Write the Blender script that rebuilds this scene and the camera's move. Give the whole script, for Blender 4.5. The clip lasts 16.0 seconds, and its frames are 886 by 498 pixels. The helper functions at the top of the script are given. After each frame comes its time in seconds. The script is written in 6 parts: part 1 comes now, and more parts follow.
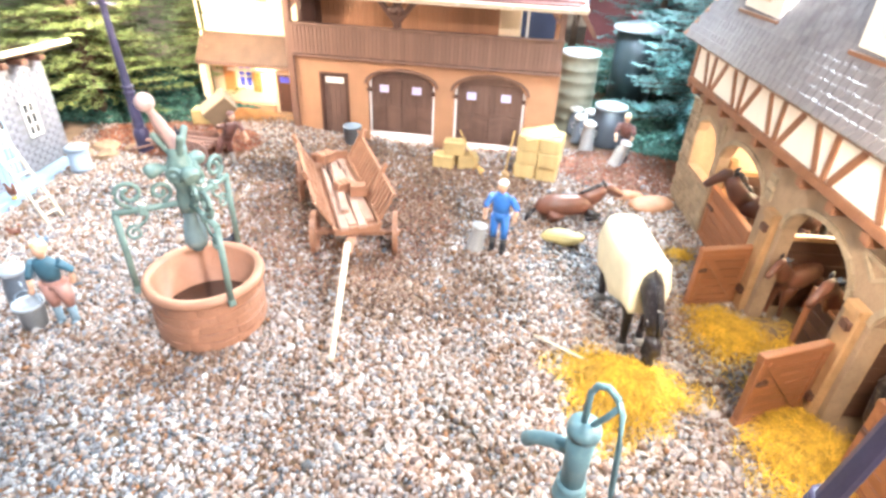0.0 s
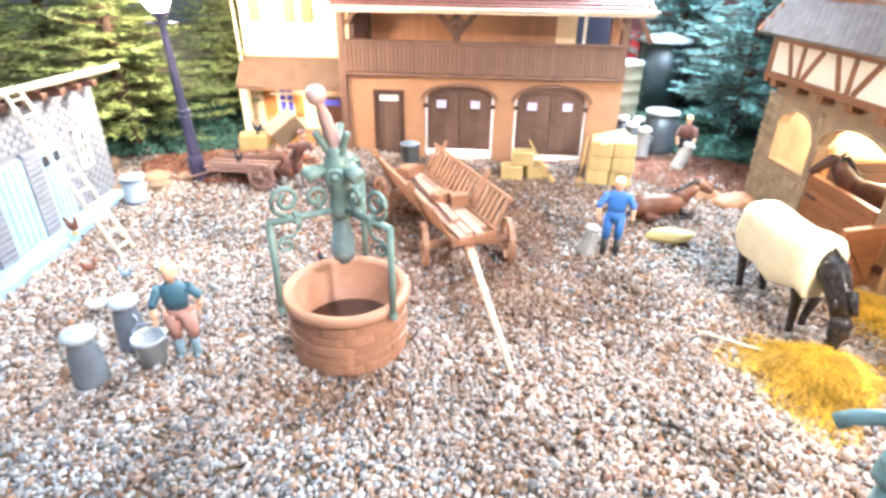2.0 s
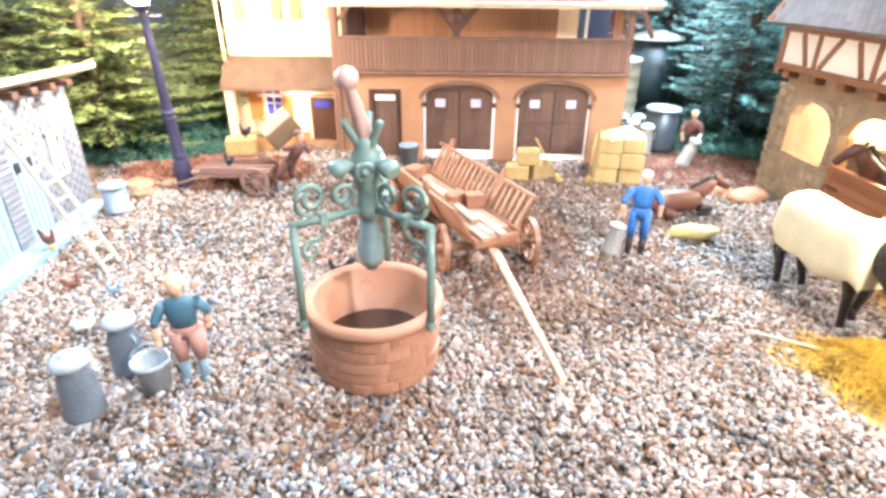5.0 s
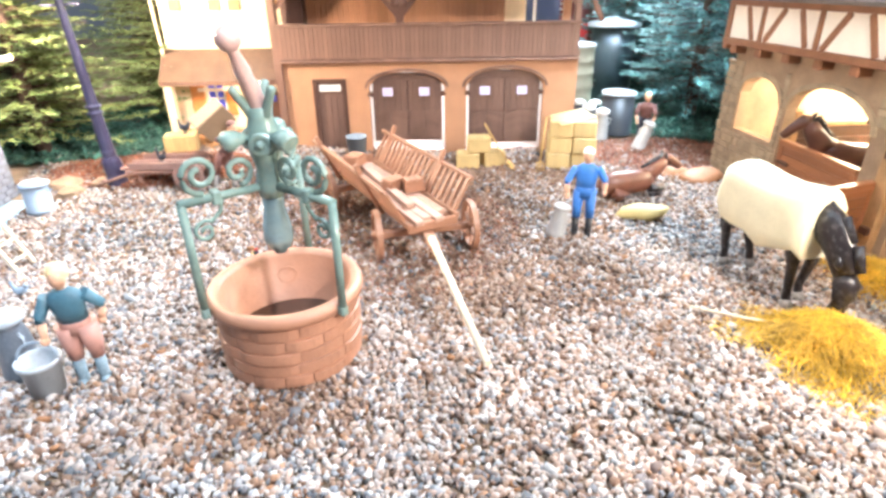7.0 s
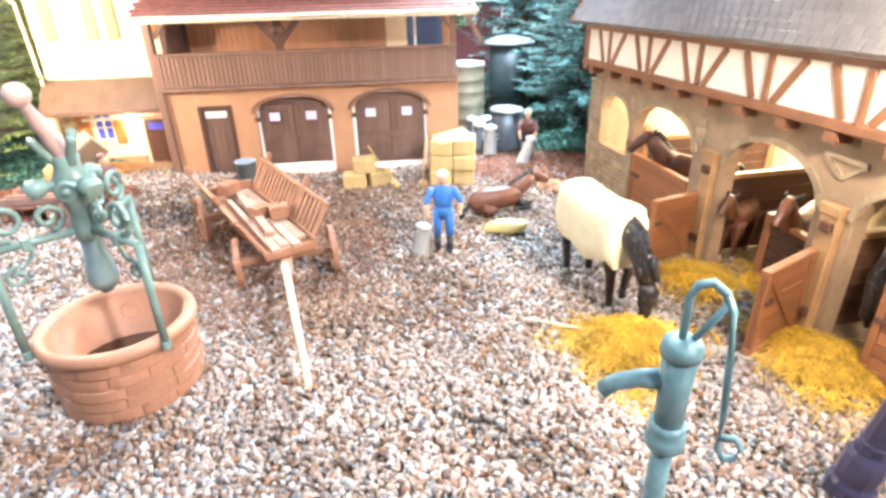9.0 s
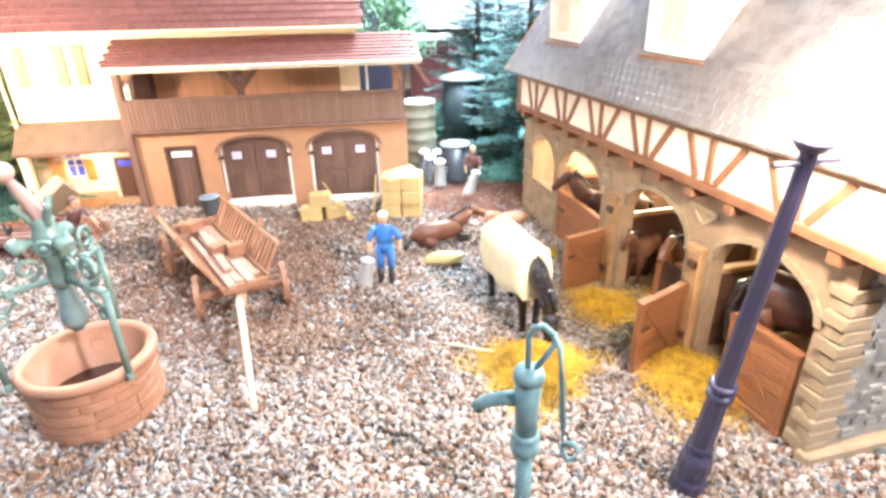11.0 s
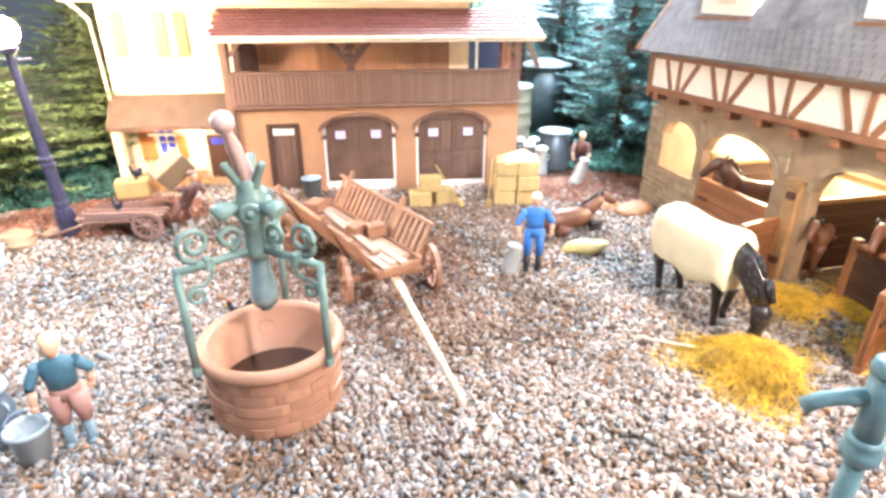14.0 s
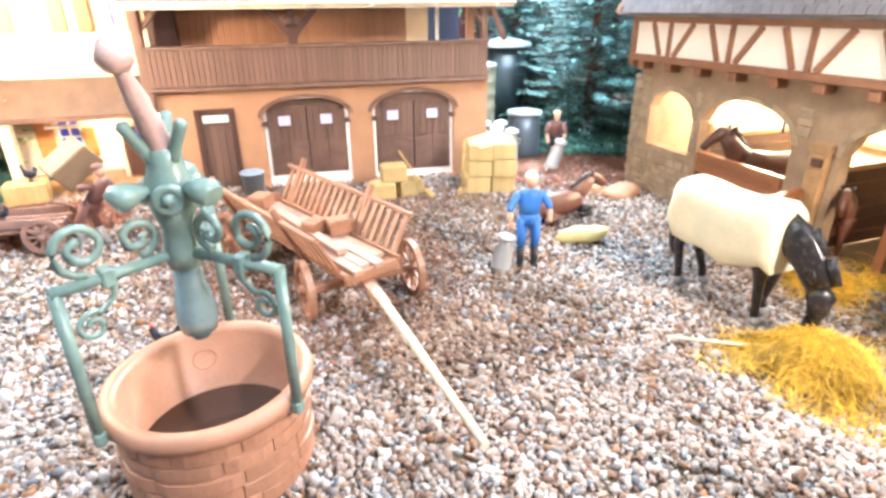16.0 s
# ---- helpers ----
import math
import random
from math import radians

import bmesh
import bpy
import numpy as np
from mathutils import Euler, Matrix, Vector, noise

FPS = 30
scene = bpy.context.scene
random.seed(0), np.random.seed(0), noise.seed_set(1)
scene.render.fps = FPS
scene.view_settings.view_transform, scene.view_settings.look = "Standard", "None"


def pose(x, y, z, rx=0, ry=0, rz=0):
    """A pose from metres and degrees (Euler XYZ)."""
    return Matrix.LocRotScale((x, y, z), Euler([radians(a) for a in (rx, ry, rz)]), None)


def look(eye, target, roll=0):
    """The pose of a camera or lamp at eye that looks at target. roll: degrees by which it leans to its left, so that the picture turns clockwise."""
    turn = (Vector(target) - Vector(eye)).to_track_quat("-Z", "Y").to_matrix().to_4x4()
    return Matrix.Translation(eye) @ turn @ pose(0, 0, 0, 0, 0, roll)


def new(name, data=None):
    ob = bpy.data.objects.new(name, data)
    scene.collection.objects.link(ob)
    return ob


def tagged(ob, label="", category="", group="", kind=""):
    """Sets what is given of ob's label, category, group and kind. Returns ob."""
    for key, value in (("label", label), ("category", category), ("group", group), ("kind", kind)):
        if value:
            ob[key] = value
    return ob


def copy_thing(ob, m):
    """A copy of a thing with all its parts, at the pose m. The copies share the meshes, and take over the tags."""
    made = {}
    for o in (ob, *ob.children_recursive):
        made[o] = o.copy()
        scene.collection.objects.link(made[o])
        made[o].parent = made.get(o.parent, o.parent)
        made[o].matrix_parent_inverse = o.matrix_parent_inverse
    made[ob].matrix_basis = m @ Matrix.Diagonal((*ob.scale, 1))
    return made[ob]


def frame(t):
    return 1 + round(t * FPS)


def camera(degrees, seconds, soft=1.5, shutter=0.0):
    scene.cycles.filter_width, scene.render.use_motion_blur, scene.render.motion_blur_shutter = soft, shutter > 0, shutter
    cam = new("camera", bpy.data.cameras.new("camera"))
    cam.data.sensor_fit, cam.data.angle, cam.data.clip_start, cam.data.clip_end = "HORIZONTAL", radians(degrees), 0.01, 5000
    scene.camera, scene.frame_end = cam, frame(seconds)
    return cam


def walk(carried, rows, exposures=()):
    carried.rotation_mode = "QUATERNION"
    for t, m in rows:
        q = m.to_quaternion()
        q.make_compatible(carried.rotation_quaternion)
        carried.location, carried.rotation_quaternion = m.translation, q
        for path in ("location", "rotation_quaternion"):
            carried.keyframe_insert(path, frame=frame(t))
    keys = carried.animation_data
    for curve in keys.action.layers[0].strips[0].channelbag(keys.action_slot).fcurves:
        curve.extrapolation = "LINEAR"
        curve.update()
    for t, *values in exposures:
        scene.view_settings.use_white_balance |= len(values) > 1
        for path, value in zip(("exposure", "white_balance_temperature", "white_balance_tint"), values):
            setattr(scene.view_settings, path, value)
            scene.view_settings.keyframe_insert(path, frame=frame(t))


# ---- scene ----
cam = camera(76.7, 16.0, soft=3.0)
PATH = [
    (0, (0.06, 0.079, 0.322), (-0.05, 1.775, -0.733), 2.5),
    (0.5, (0.016, 0.079, 0.32), (-0.057, 1.773, -0.741), 2.3),
    (1, (-0.038, 0.059, 0.32), (-0.087, 1.772, -0.713), 1.2),
    (1.5, (-0.066, 0.075, 0.303), (-0.075, 1.823, -0.668), 0.8),
    (2, (-0.096, 0.086, 0.277), (-0.072, 1.853, -0.66), 0.8),
    (2.5, (-0.077, 0.095, 0.257), (0.024, 1.865, -0.671), 0.8),
    (3, (-0.103, 0.105, 0.259), (0.038, 1.87, -0.671), 1.3),
    (3.5, (-0.144, 0.119, 0.266), (0.005, 1.884, -0.662), 1.5),
    (6, (-0.127, 0.12, 0.245), (-0.004, 1.905, -0.649), -0.0),
    (6.5, (-0.111, 0.123, 0.24), (0.036, 1.907, -0.652), -0.2),
    (7, (-0.095, 0.13, 0.227), (0.083, 1.914, -0.661), -0.7),
    (7.5, (-0.071, 0.135, 0.229), (0.155, 1.913, -0.658), -0.7),
    (8, (-0.054, 0.123, 0.249), (0.223, 1.896, -0.634), -0.7),
    (8.5, (-0.037, 0.112, 0.252), (0.267, 1.885, -0.623), -1.0),
    (9, (-0.009, 0.101, 0.248), (0.319, 1.872, -0.621), -1.4),
    (9.5, (0.008, 0.086, 0.264), (0.362, 1.852, -0.605), -1.3),
    (10, (0.023, 0.066, 0.278), (0.4, 1.833, -0.58), -1.2),
    (12.5, (0.009, 0.033, 0.307), (0.427, 1.811, -0.508), -1.1),
    (13, (-0.019, 0.043, 0.298), (0.389, 1.821, -0.521), -0.8),
    (13.5, (-0.06, 0.064, 0.283), (0.342, 1.842, -0.539), -0.5),
    (14, (-0.121, 0.111, 0.262), (0.28, 1.887, -0.566), 0.2),
    (14.5, (-0.139, 0.147, 0.244), (0.278, 1.918, -0.586), 0.1),
    (15, (-0.129, 0.177, 0.231), (0.371, 1.926, -0.6), -0.4),
    (15.5, (-0.115, 0.191, 0.225), (0.441, 1.926, -0.601), -0.4),
    (16, (-0.129, 0.203, 0.216), (0.46, 1.93, -0.603), -0.4),
]
walk(cam, [(t, look(eye, target, roll)) for t, eye, target, roll in PATH], [(0.0, 0.84), (16.0, 0.84)])


# ---- light: an exhibition room with cool ceiling tubes, warm lamps in the model ----
world = bpy.data.worlds.new("room_air")
scene.world = world
world.use_nodes = True
world.node_tree.nodes["Background"].inputs[0].default_value = (0.70, 0.80, 1.0, 1)
world.node_tree.nodes["Background"].inputs[1].default_value = 0.6


def lamp(name, kind, m, watts, colour, size=0.02, size_y=None):
    data = bpy.data.lights.new(name, kind)
    data.energy, data.color = watts, colour
    if kind == "AREA":
        data.shape = "RECTANGLE"
        data.size, data.size_y = size, size_y or size
    else:
        data.shadow_soft_size = size
    ob = new(name, data)
    ob.matrix_world = m
    return ob


COOL, WARM, AMBER = (0.74, 0.87, 1.0), (1.0, 0.80, 0.55), (1.0, 0.66, 0.32)
lamp("ceiling_tube_light", "AREA", look((-0.20, -0.15, 1.60), (0.0, 0.70, 0)), 6.5, COOL, 1.3, 0.35)
# unseen key spot, added for crisp shadows from the front right
lamp("ceiling_spot_light", "AREA", look((0.55, -0.38, 0.78), (-0.08, 0.50, 0)), 9.2, (0.98, 0.96, 1.0), 0.045, 0.045)
lamp("ceiling_tube_light", "AREA", look((-1.0, 0.70, 1.45), (-0.45, 0.7, 0)), 12, COOL, 0.35, 1.0)
lamp("ceiling_spot_light", "AREA", look((0.52, 1.42, 0.95), (0.28, 0.95, 0.05)), 34, (0.76, 0.89, 1.0), 0.25, 0.25)
# unseen spots added to light the shed and lift the right-hand spruces
for eye, aim, watts in (((0.15, 0.10, 1.10), (-0.50, 0.62, 0.06), 0.9), ((0.30, 0.35, 1.30), (0.46, 1.10, 0.15), 4.5)):
    spot = lamp("ceiling_spot_light", "AREA", look(eye, aim), watts, (0.66, 0.83, 1.0), 0.2, 0.2)
    spot.data.spread = radians(50)


# ---- materials ----
def mat(name, colour, rough=0.6, vary=0.18, scale=90.0, bump=0.25, fine=600.0, metal=0.0, dirt=None, dirt_amount=0.3, per_piece=0.0,
        streak=None, island=0.0, coat=0.0):
    """A painted or natural surface: base colour broken up at two scales, wear and fine relief."""
    m = bpy.data.materials.new(name)
    m.use_nodes = True
    n, l = m.node_tree.nodes, m.node_tree.links
    b = n["Principled BSDF"]
    b.inputs["Roughness"].default_value, b.inputs["Metallic"].default_value = rough, metal
    b.inputs["Coat Weight"].default_value = coat
    tc = n.new("ShaderNodeTexCoord")
    src = tc.outputs["Object"]
    if streak:
        mp = n.new("ShaderNodeMapping")
        mp.inputs["Scale"].default_value = streak
        l.new(src, mp.inputs[0])
        src = mp.outputs[0]
    big, small = n.new("ShaderNodeTexNoise"), n.new("ShaderNodeTexNoise")
    big.inputs["Scale"].default_value, small.inputs["Scale"].default_value = scale, fine
    big.inputs["Detail"].default_value, small.inputs["Detail"].default_value = 4, 3
    l.new(src, big.inputs["Vector"]), l.new(src, small.inputs["Vector"])
    c = Vector(colour)
    d = Vector(dirt) if dirt else c * 0.5
    ramp = n.new("ShaderNodeValToRGB")
    ramp.color_ramp.elements[0].position, ramp.color_ramp.elements[1].position = 0.30, 0.72
    ramp.color_ramp.elements[0].color = (*(c * (1 - vary)), 1)
    ramp.color_ramp.elements[1].color = (*[min(1, v * (1 + vary)) for v in c], 1)
    l.new(big.outputs[0], ramp.inputs[0])
    mix = n.new("ShaderNodeMix")
    mix.data_type = "RGBA"
    wear = n.new("ShaderNodeMapRange")
    wear.inputs[1].default_value, wear.inputs[2].default_value, wear.inputs[4].default_value = 0.52, 0.75, dirt_amount
    l.new(small.outputs[0], wear.inputs[0]), l.new(wear.outputs[0], mix.inputs["Factor"])
    l.new(ramp.outputs[0], mix.inputs["A"])
    mix.inputs["B"].default_value = (*d, 1)
    out = mix.outputs["Result"]
    if per_piece or island:
        hsv = n.new("ShaderNodeHueSaturation")
        rnd = n.new("ShaderNodeNewGeometry").outputs["Random Per Island"] if island else n.new("ShaderNodeObjectInfo").outputs["Random"]
        k = island or per_piece
        rng = n.new("ShaderNodeMapRange")
        rng.inputs[3].default_value, rng.inputs[4].default_value = 1 - k, 1 + k
        l.new(rnd, rng.inputs[0]), l.new(rng.outputs[0], hsv.inputs["Value"]), l.new(out, hsv.inputs["Color"])
        out = hsv.outputs[0]
    l.new(out, b.inputs["Base Color"])
    if bump:
        bp = n.new("ShaderNodeBump")
        bp.inputs["Strength"].default_value, bp.inputs["Distance"].default_value = bump, 0.001
        l.new(small.outputs[0], bp.inputs["Height"]), l.new(bp.outputs[0], b.inputs["Normal"])
    return m


def glow(name, colour, strength):
    m = bpy.data.materials.new(name)
    m.use_nodes = True
    b = m.node_tree.nodes["Principled BSDF"]
    b.inputs["Base Color"].default_value = (*colour, 1)
    b.inputs["Emission Color"].default_value, b.inputs["Emission Strength"].default_value = (*colour, 1), strength
    return m


def stones_material(name, stops, rough=0.75):
    """Loose stones: each one takes a colour of its own out of the mix."""
    m = bpy.data.materials.new(name)
    m.use_nodes = True
    n, l = m.node_tree.nodes, m.node_tree.links
    b = n["Principled BSDF"]
    b.inputs["Roughness"].default_value = rough
    g, tc = n.new("ShaderNodeNewGeometry"), n.new("ShaderNodeTexCoord")
    ramp = n.new("ShaderNodeValToRGB")
    ramp.color_ramp.interpolation = "CONSTANT"
    els = ramp.color_ramp.elements
    while len(els) < len(stops):
        els.new(0.5)
    for e, (p, c) in zip(els, stops):
        e.position, e.color = p, (*c, 1)
    l.new(g.outputs["Random Per Island"], ramp.inputs[0])
    speck, patch = n.new("ShaderNodeTexNoise"), n.new("ShaderNodeTexNoise")
    speck.inputs["Scale"].default_value, patch.inputs["Scale"].default_value = 900, 9
    l.new(tc.outputs["Object"], speck.inputs["Vector"]), l.new(tc.outputs["Object"], patch.inputs["Vector"])
    r1, r2 = n.new("ShaderNodeMapRange"), n.new("ShaderNodeMapRange")
    r1.inputs[3].default_value, r1.inputs[4].default_value = 0.75, 1.2
    r2.inputs[1].default_value, r2.inputs[2].default_value, r2.inputs[3].default_value, r2.inputs[4].default_value = 0.35, 0.65, 0.8, 1.15
    l.new(speck.outputs[0], r1.inputs[0]), l.new(patch.outputs[0], r2.inputs[0])
    mul = n.new("ShaderNodeMath")
    mul.operation = "MULTIPLY"
    l.new(r1.outputs[0], mul.inputs[0]), l.new(r2.outputs[0], mul.inputs[1])
    hsv = n.new("ShaderNodeHueSaturation")
    hsv.inputs["Saturation"].default_value = 1.06
    l.new(mul.outputs[0], hsv.inputs["Value"]), l.new(ramp.outputs[0], hsv.inputs["Color"])
    l.new(hsv.outputs[0], b.inputs["Base Color"])
    bp = n.new("ShaderNodeBump")
    bp.inputs["Strength"].default_value, bp.inputs["Distance"].default_value = 0.4, 0.0006
    l.new(speck.outputs[0], bp.inputs["Height"]), l.new(bp.outputs[0], b.inputs["Normal"])
    return m


def shingle_material(name, colour):
    return mat(name, colour, 0.24, 0.2, 60, 0.35, 500, per_piece=0.10)


M_GROUND = mat("scatter_earth", (0.22, 0.15, 0.10), 0.9, 0.35, 25, 0.6, 300)
M_GRAVEL = stones_material("pale_gravel_mix", [(0.0, (0.398, 0.339, 0.310)), (0.18, (0.281, 0.194, 0.155)), (0.32, (0.436, 0.373, 0.349)), (0.52, (0.330, 0.242, 0.199)),
                                              (0.64, (0.204, 0.175, 0.175)), (0.72, (0.378, 0.281, 0.242)), (0.84, (0.495, 0.461, 0.456)), (0.96, (0.330, 0.194, 0.126))])
# brown stones, their colours darkened for the shade under the cart
M_GRAVEL_BROWN_SHADE = stones_material("brown_shade_gravel_mix", [(0.0, (0.232, 0.142, 0.099)), (0.20, (0.146, 0.082, 0.056)), (0.40, (0.292, 0.202, 0.155)), (0.55, (0.198, 0.116, 0.082)),
                                                     (0.70, (0.353, 0.284, 0.241)), (0.80, (0.112, 0.077, 0.069)), (0.88, (0.267, 0.172, 0.125)), (0.96, (0.292, 0.146, 0.077))])
# grey stones whose colour also stands for shadow and cool light
M_GRAVEL_GREY_SHADE = stones_material("grey_shade_gravel_mix", [(0.0, (0.260, 0.260, 0.277)), (0.22, (0.118, 0.126, 0.143)), (0.40, (0.370, 0.370, 0.378)), (0.56, (0.176, 0.176, 0.193)),
                                                   (0.70, (0.277, 0.235, 0.218)), (0.80, (0.445, 0.437, 0.437)), (0.92, (0.076, 0.076, 0.076)), (0.975, (0.294, 0.143, 0.076))])
M_BRICKDUST = mat("red_scatter", (0.27, 0.11, 0.06), 0.95, 0.3, 60, 0.8, 700)
M_ROOM = mat("room_paint", (0.20, 0.23, 0.28), 0.9, 0.05, 2, 0)
M_TERRACE = mat("ochre_plaster", (0.42, 0.215, 0.12), 0.7, 0.08, 40, 0.15, 500, dirt=(0.30, 0.14, 0.07))
M_CREAM = mat("cream_plaster", (0.80, 0.62, 0.42), 0.7, 0.06, 40, 0.12, 500, dirt=(0.55, 0.38, 0.22), dirt_amount=0.2)
M_BROWN = mat("brown_boards", (0.19, 0.10, 0.07), 0.55, 0.2, 60, 0.3, 400, streak=(1, 1, 0.12), per_piece=0.12)
M_DARKBROWN = mat("dark_brown_wood", (0.09, 0.04, 0.027), 0.5, 0.25, 60, 0.3, 400, streak=(1, 1, 0.15))
M_GATE = mat("gate_brown", (0.15, 0.085, 0.065), 0.45, 0.18, 60, 0.25, 400, streak=(1, 1, 0.2), per_piece=0.1)
M_CANOPY = mat("brown_canopy_roof", (0.13, 0.068, 0.036), 0.6, 0.2, 50, 0.3, 400)
M_REDROOF = mat("dark_red_tiles", (0.20, 0.065, 0.052), 0.5, 0.18, 50, 0.3, 400, per_piece=0.15)
M_SLATE = shingle_material("grey_brown_slate", (0.20, 0.18, 0.185))
M_SLATE_J = mat("grey_brown_slate_rest", (0.20, 0.18, 0.185), 0.24, 0.2, 60, 0.35, 500, island=0.10)
M_STONE = mat("tan_rubble_stone", (0.32, 0.215, 0.14), 0.75, 0.22, 45, 0.5, 350, dirt=(0.22, 0.15, 0.10), dirt_amount=0.45)
M_QUOIN = mat("tan_cut_stone", (0.33, 0.245, 0.165), 0.7, 0.15, 60, 0.4, 350, per_piece=0.15)
M_GREYSTONE = mat("grey_rubble_stone", (0.27, 0.26, 0.25), 0.8, 0.3, 50, 0.8, 300)
M_TIMBER = mat("red_brown_timber", (0.25, 0.11, 0.06), 0.4, 0.2, 60, 0.3, 400)
M_INFILL = mat("white_infill_plaster", (0.82, 0.74, 0.66), 0.7, 0.05, 40, 0.15, 400, dirt=(0.6, 0.5, 0.4), dirt_amount=0.2)
M_WOOD = mat("orange_brown_boards", (0.28, 0.11, 0.05), 0.45, 0.2, 60, 0.3, 400, streak=(0.2, 1, 1), per_piece=0.12)
M_POST = mat("pale_brown_post", (0.38, 0.22, 0.11), 0.5, 0.2, 60, 0.25, 400)
M_SHEDBRICK = mat("grey_pink_brick", (0.21, 0.215, 0.25), 0.75, 0.15, 60, 0.4, 350, per_piece=0.18, island=0.15)
M_MORTAR = mat("grey_mortar", (0.17, 0.17, 0.19), 0.9, 0.1, 60, 0.3)
M_BLUEPAINT = mat("pale_blue_paint", (0.27, 0.40, 0.52), 0.5, 0.1, 60, 0.15, 300, dirt=(0.3, 0.4, 0.46))
M_WHITE = mat("white_plastic", (0.80, 0.78, 0.74), 0.45, 0.05, 60, 0.1)
M_LIGHTWOOD = mat("pale_wood", (0.72, 0.60, 0.46), 0.55, 0.1, 60, 0.2)
M_SHUTTER = mat("orange_shutter", (0.52, 0.20, 0.06), 0.5, 0.1, 60, 0.2)
M_PANE = mat("blue_window_film", (0.10, 0.12, 0.75), 0.15, 0.1, 40, 0)
M_PALEPANE = mat("pale_lilac_window_film", (0.62, 0.58, 0.86), 0.2, 0.05, 40, 0)
M_BLACK = mat("dark_opening", (0.02, 0.02, 0.025), 0.6, 0.2, 60, 0.1)
M_LAMPPOST = mat("dark_violet_black_plastic", (0.05, 0.045, 0.095), 0.35, 0.2, 60, 0.15)
M_ZINC = mat("grey_zinc_plastic", (0.27, 0.33, 0.40), 0.4, 0.12, 60, 0.15, dirt=(0.2, 0.22, 0.25))


# ---- shape helpers ----
def box(bm, x0, x1, y0, y1, z0, z1, bevel=0.0, m=None, idx=0):
    vs = [bm.verts.new((x, y, z)) for x in (x0, x1) for y in (y0, y1) for z in (z0, z1)]
    fs = [bm.faces.new([vs[i] for i in q]) for q in ((0, 1, 3, 2), (4, 6, 7, 5), (0, 4, 5, 1), (2, 3, 7, 6), (0, 2, 6, 4), (1, 5, 7, 3))]
    for f in fs:
        f.material_index = idx
    if m is not None:
        bmesh.ops.transform(bm, matrix=m, verts=vs)
    if bevel:
        es = {e for f in fs for e in f.edges}
        r = bmesh.ops.bevel(bm, geom=list(es), offset=bevel, segments=1, affect="EDGES")
        for f in r["faces"]:
            f.material_index = idx
    return bm


def slab(bm, a, b, wide, thick, up=(0, 0, 1), bevel=0.0, idx=0):
    """A straight bar from a to b."""
    a, b = Vector(a), Vector(b)
    d = b - a
    x = d.normalized()
    z = Vector(up)
    y = z.cross(x)
    if y.length < 1e-5:
        y = Vector((0, 1, 0))
    y.normalize()
    z = x.cross(y)
    m = Matrix((x, y, z)).transposed().to_4x4()
    m.translation = a
    return box(bm, 0, d.length, -wide / 2, wide / 2, -thick / 2, thick / 2, bevel, m, idx)


def tube(bm, pts, radii, seg=10, idx=0, cap=True, up=(0, 0, 1)):
    """A body swept along pts; radii: one number or (across, upright) for each point."""
    pts = [Vector(p) for p in pts]
    if not isinstance(radii, (list, tuple)):
        radii = [radii] * len(pts)
    rings = []
    for i, p in enumerate(pts):
        t = (pts[min(i + 1, len(pts) - 1)] - pts[max(i - 1, 0)]).normalized()
        s = t.cross(Vector(up))
        if s.length < 0.15:
            s = t.cross(Vector((0, 1, 0)))
        s.normalize()
        w = s.cross(t)
        a, b = radii[i] if isinstance(radii[i], (list, tuple)) else (radii[i], radii[i])
        rings.append([bm.verts.new(p + s * a * math.cos(q) + w * b * math.sin(q)) for q in [2 * math.pi * k / seg for k in range(seg)]])
    for r0, r1 in zip(rings, rings[1:]):
        for k in range(seg):
            f = bm.faces.new((r0[k], r0[(k + 1) % seg], r1[(k + 1) % seg], r1[k]))
            f.material_index, f.smooth = idx, True
    if cap:
        for r in (list(reversed(rings[0])), rings[-1]):
            f = bm.faces.new(r)
            f.material_index = idx
    return bm


def lathe(bm, profile, seg=24, at=(0, 0, 0), idx=0, smooth=True):
    """A turned body: profile of (radius, height), closed at the axis where a radius is 0."""
    rings = []
    for r, z in profile:
        rings.append([bm.verts.new((at[0], at[1], at[2] + z))] if r == 0 else
                     [bm.verts.new((at[0] + r * math.cos(2 * math.pi * k / seg), at[1] + r * math.sin(2 * math.pi * k / seg), at[2] + z)) for k in range(seg)])
    for a, b in zip(rings, rings[1:]):
        for k in range(seg):
            j = (k + 1) % seg
            vs = [a[0], b[j], b[k]] if len(a) == 1 else [a[k], a[j], b[0]] if len(b) == 1 else [a[k], a[j], b[j], b[k]]
            if len(a) == 1 and len(b) == 1:
                continue
            f = bm.faces.new(vs)
            f.smooth, f.material_index = smooth, idx
    return bm


def blob(bm, at, size, seg=10, idx=0, m=None):
    """An egg-shaped lump."""
    r = bmesh.ops.create_icosphere(bm, subdivisions=2, radius=1)
    t = Matrix.Translation(at) @ (m or Matrix()) @ Matrix.Diagonal((*size, 1))
    bmesh.ops.transform(bm, matrix=t, verts=r["verts"])
    for f in {f for v in r["verts"] for f in v.link_faces}:
        f.smooth, f.material_index = True, idx
    return bm


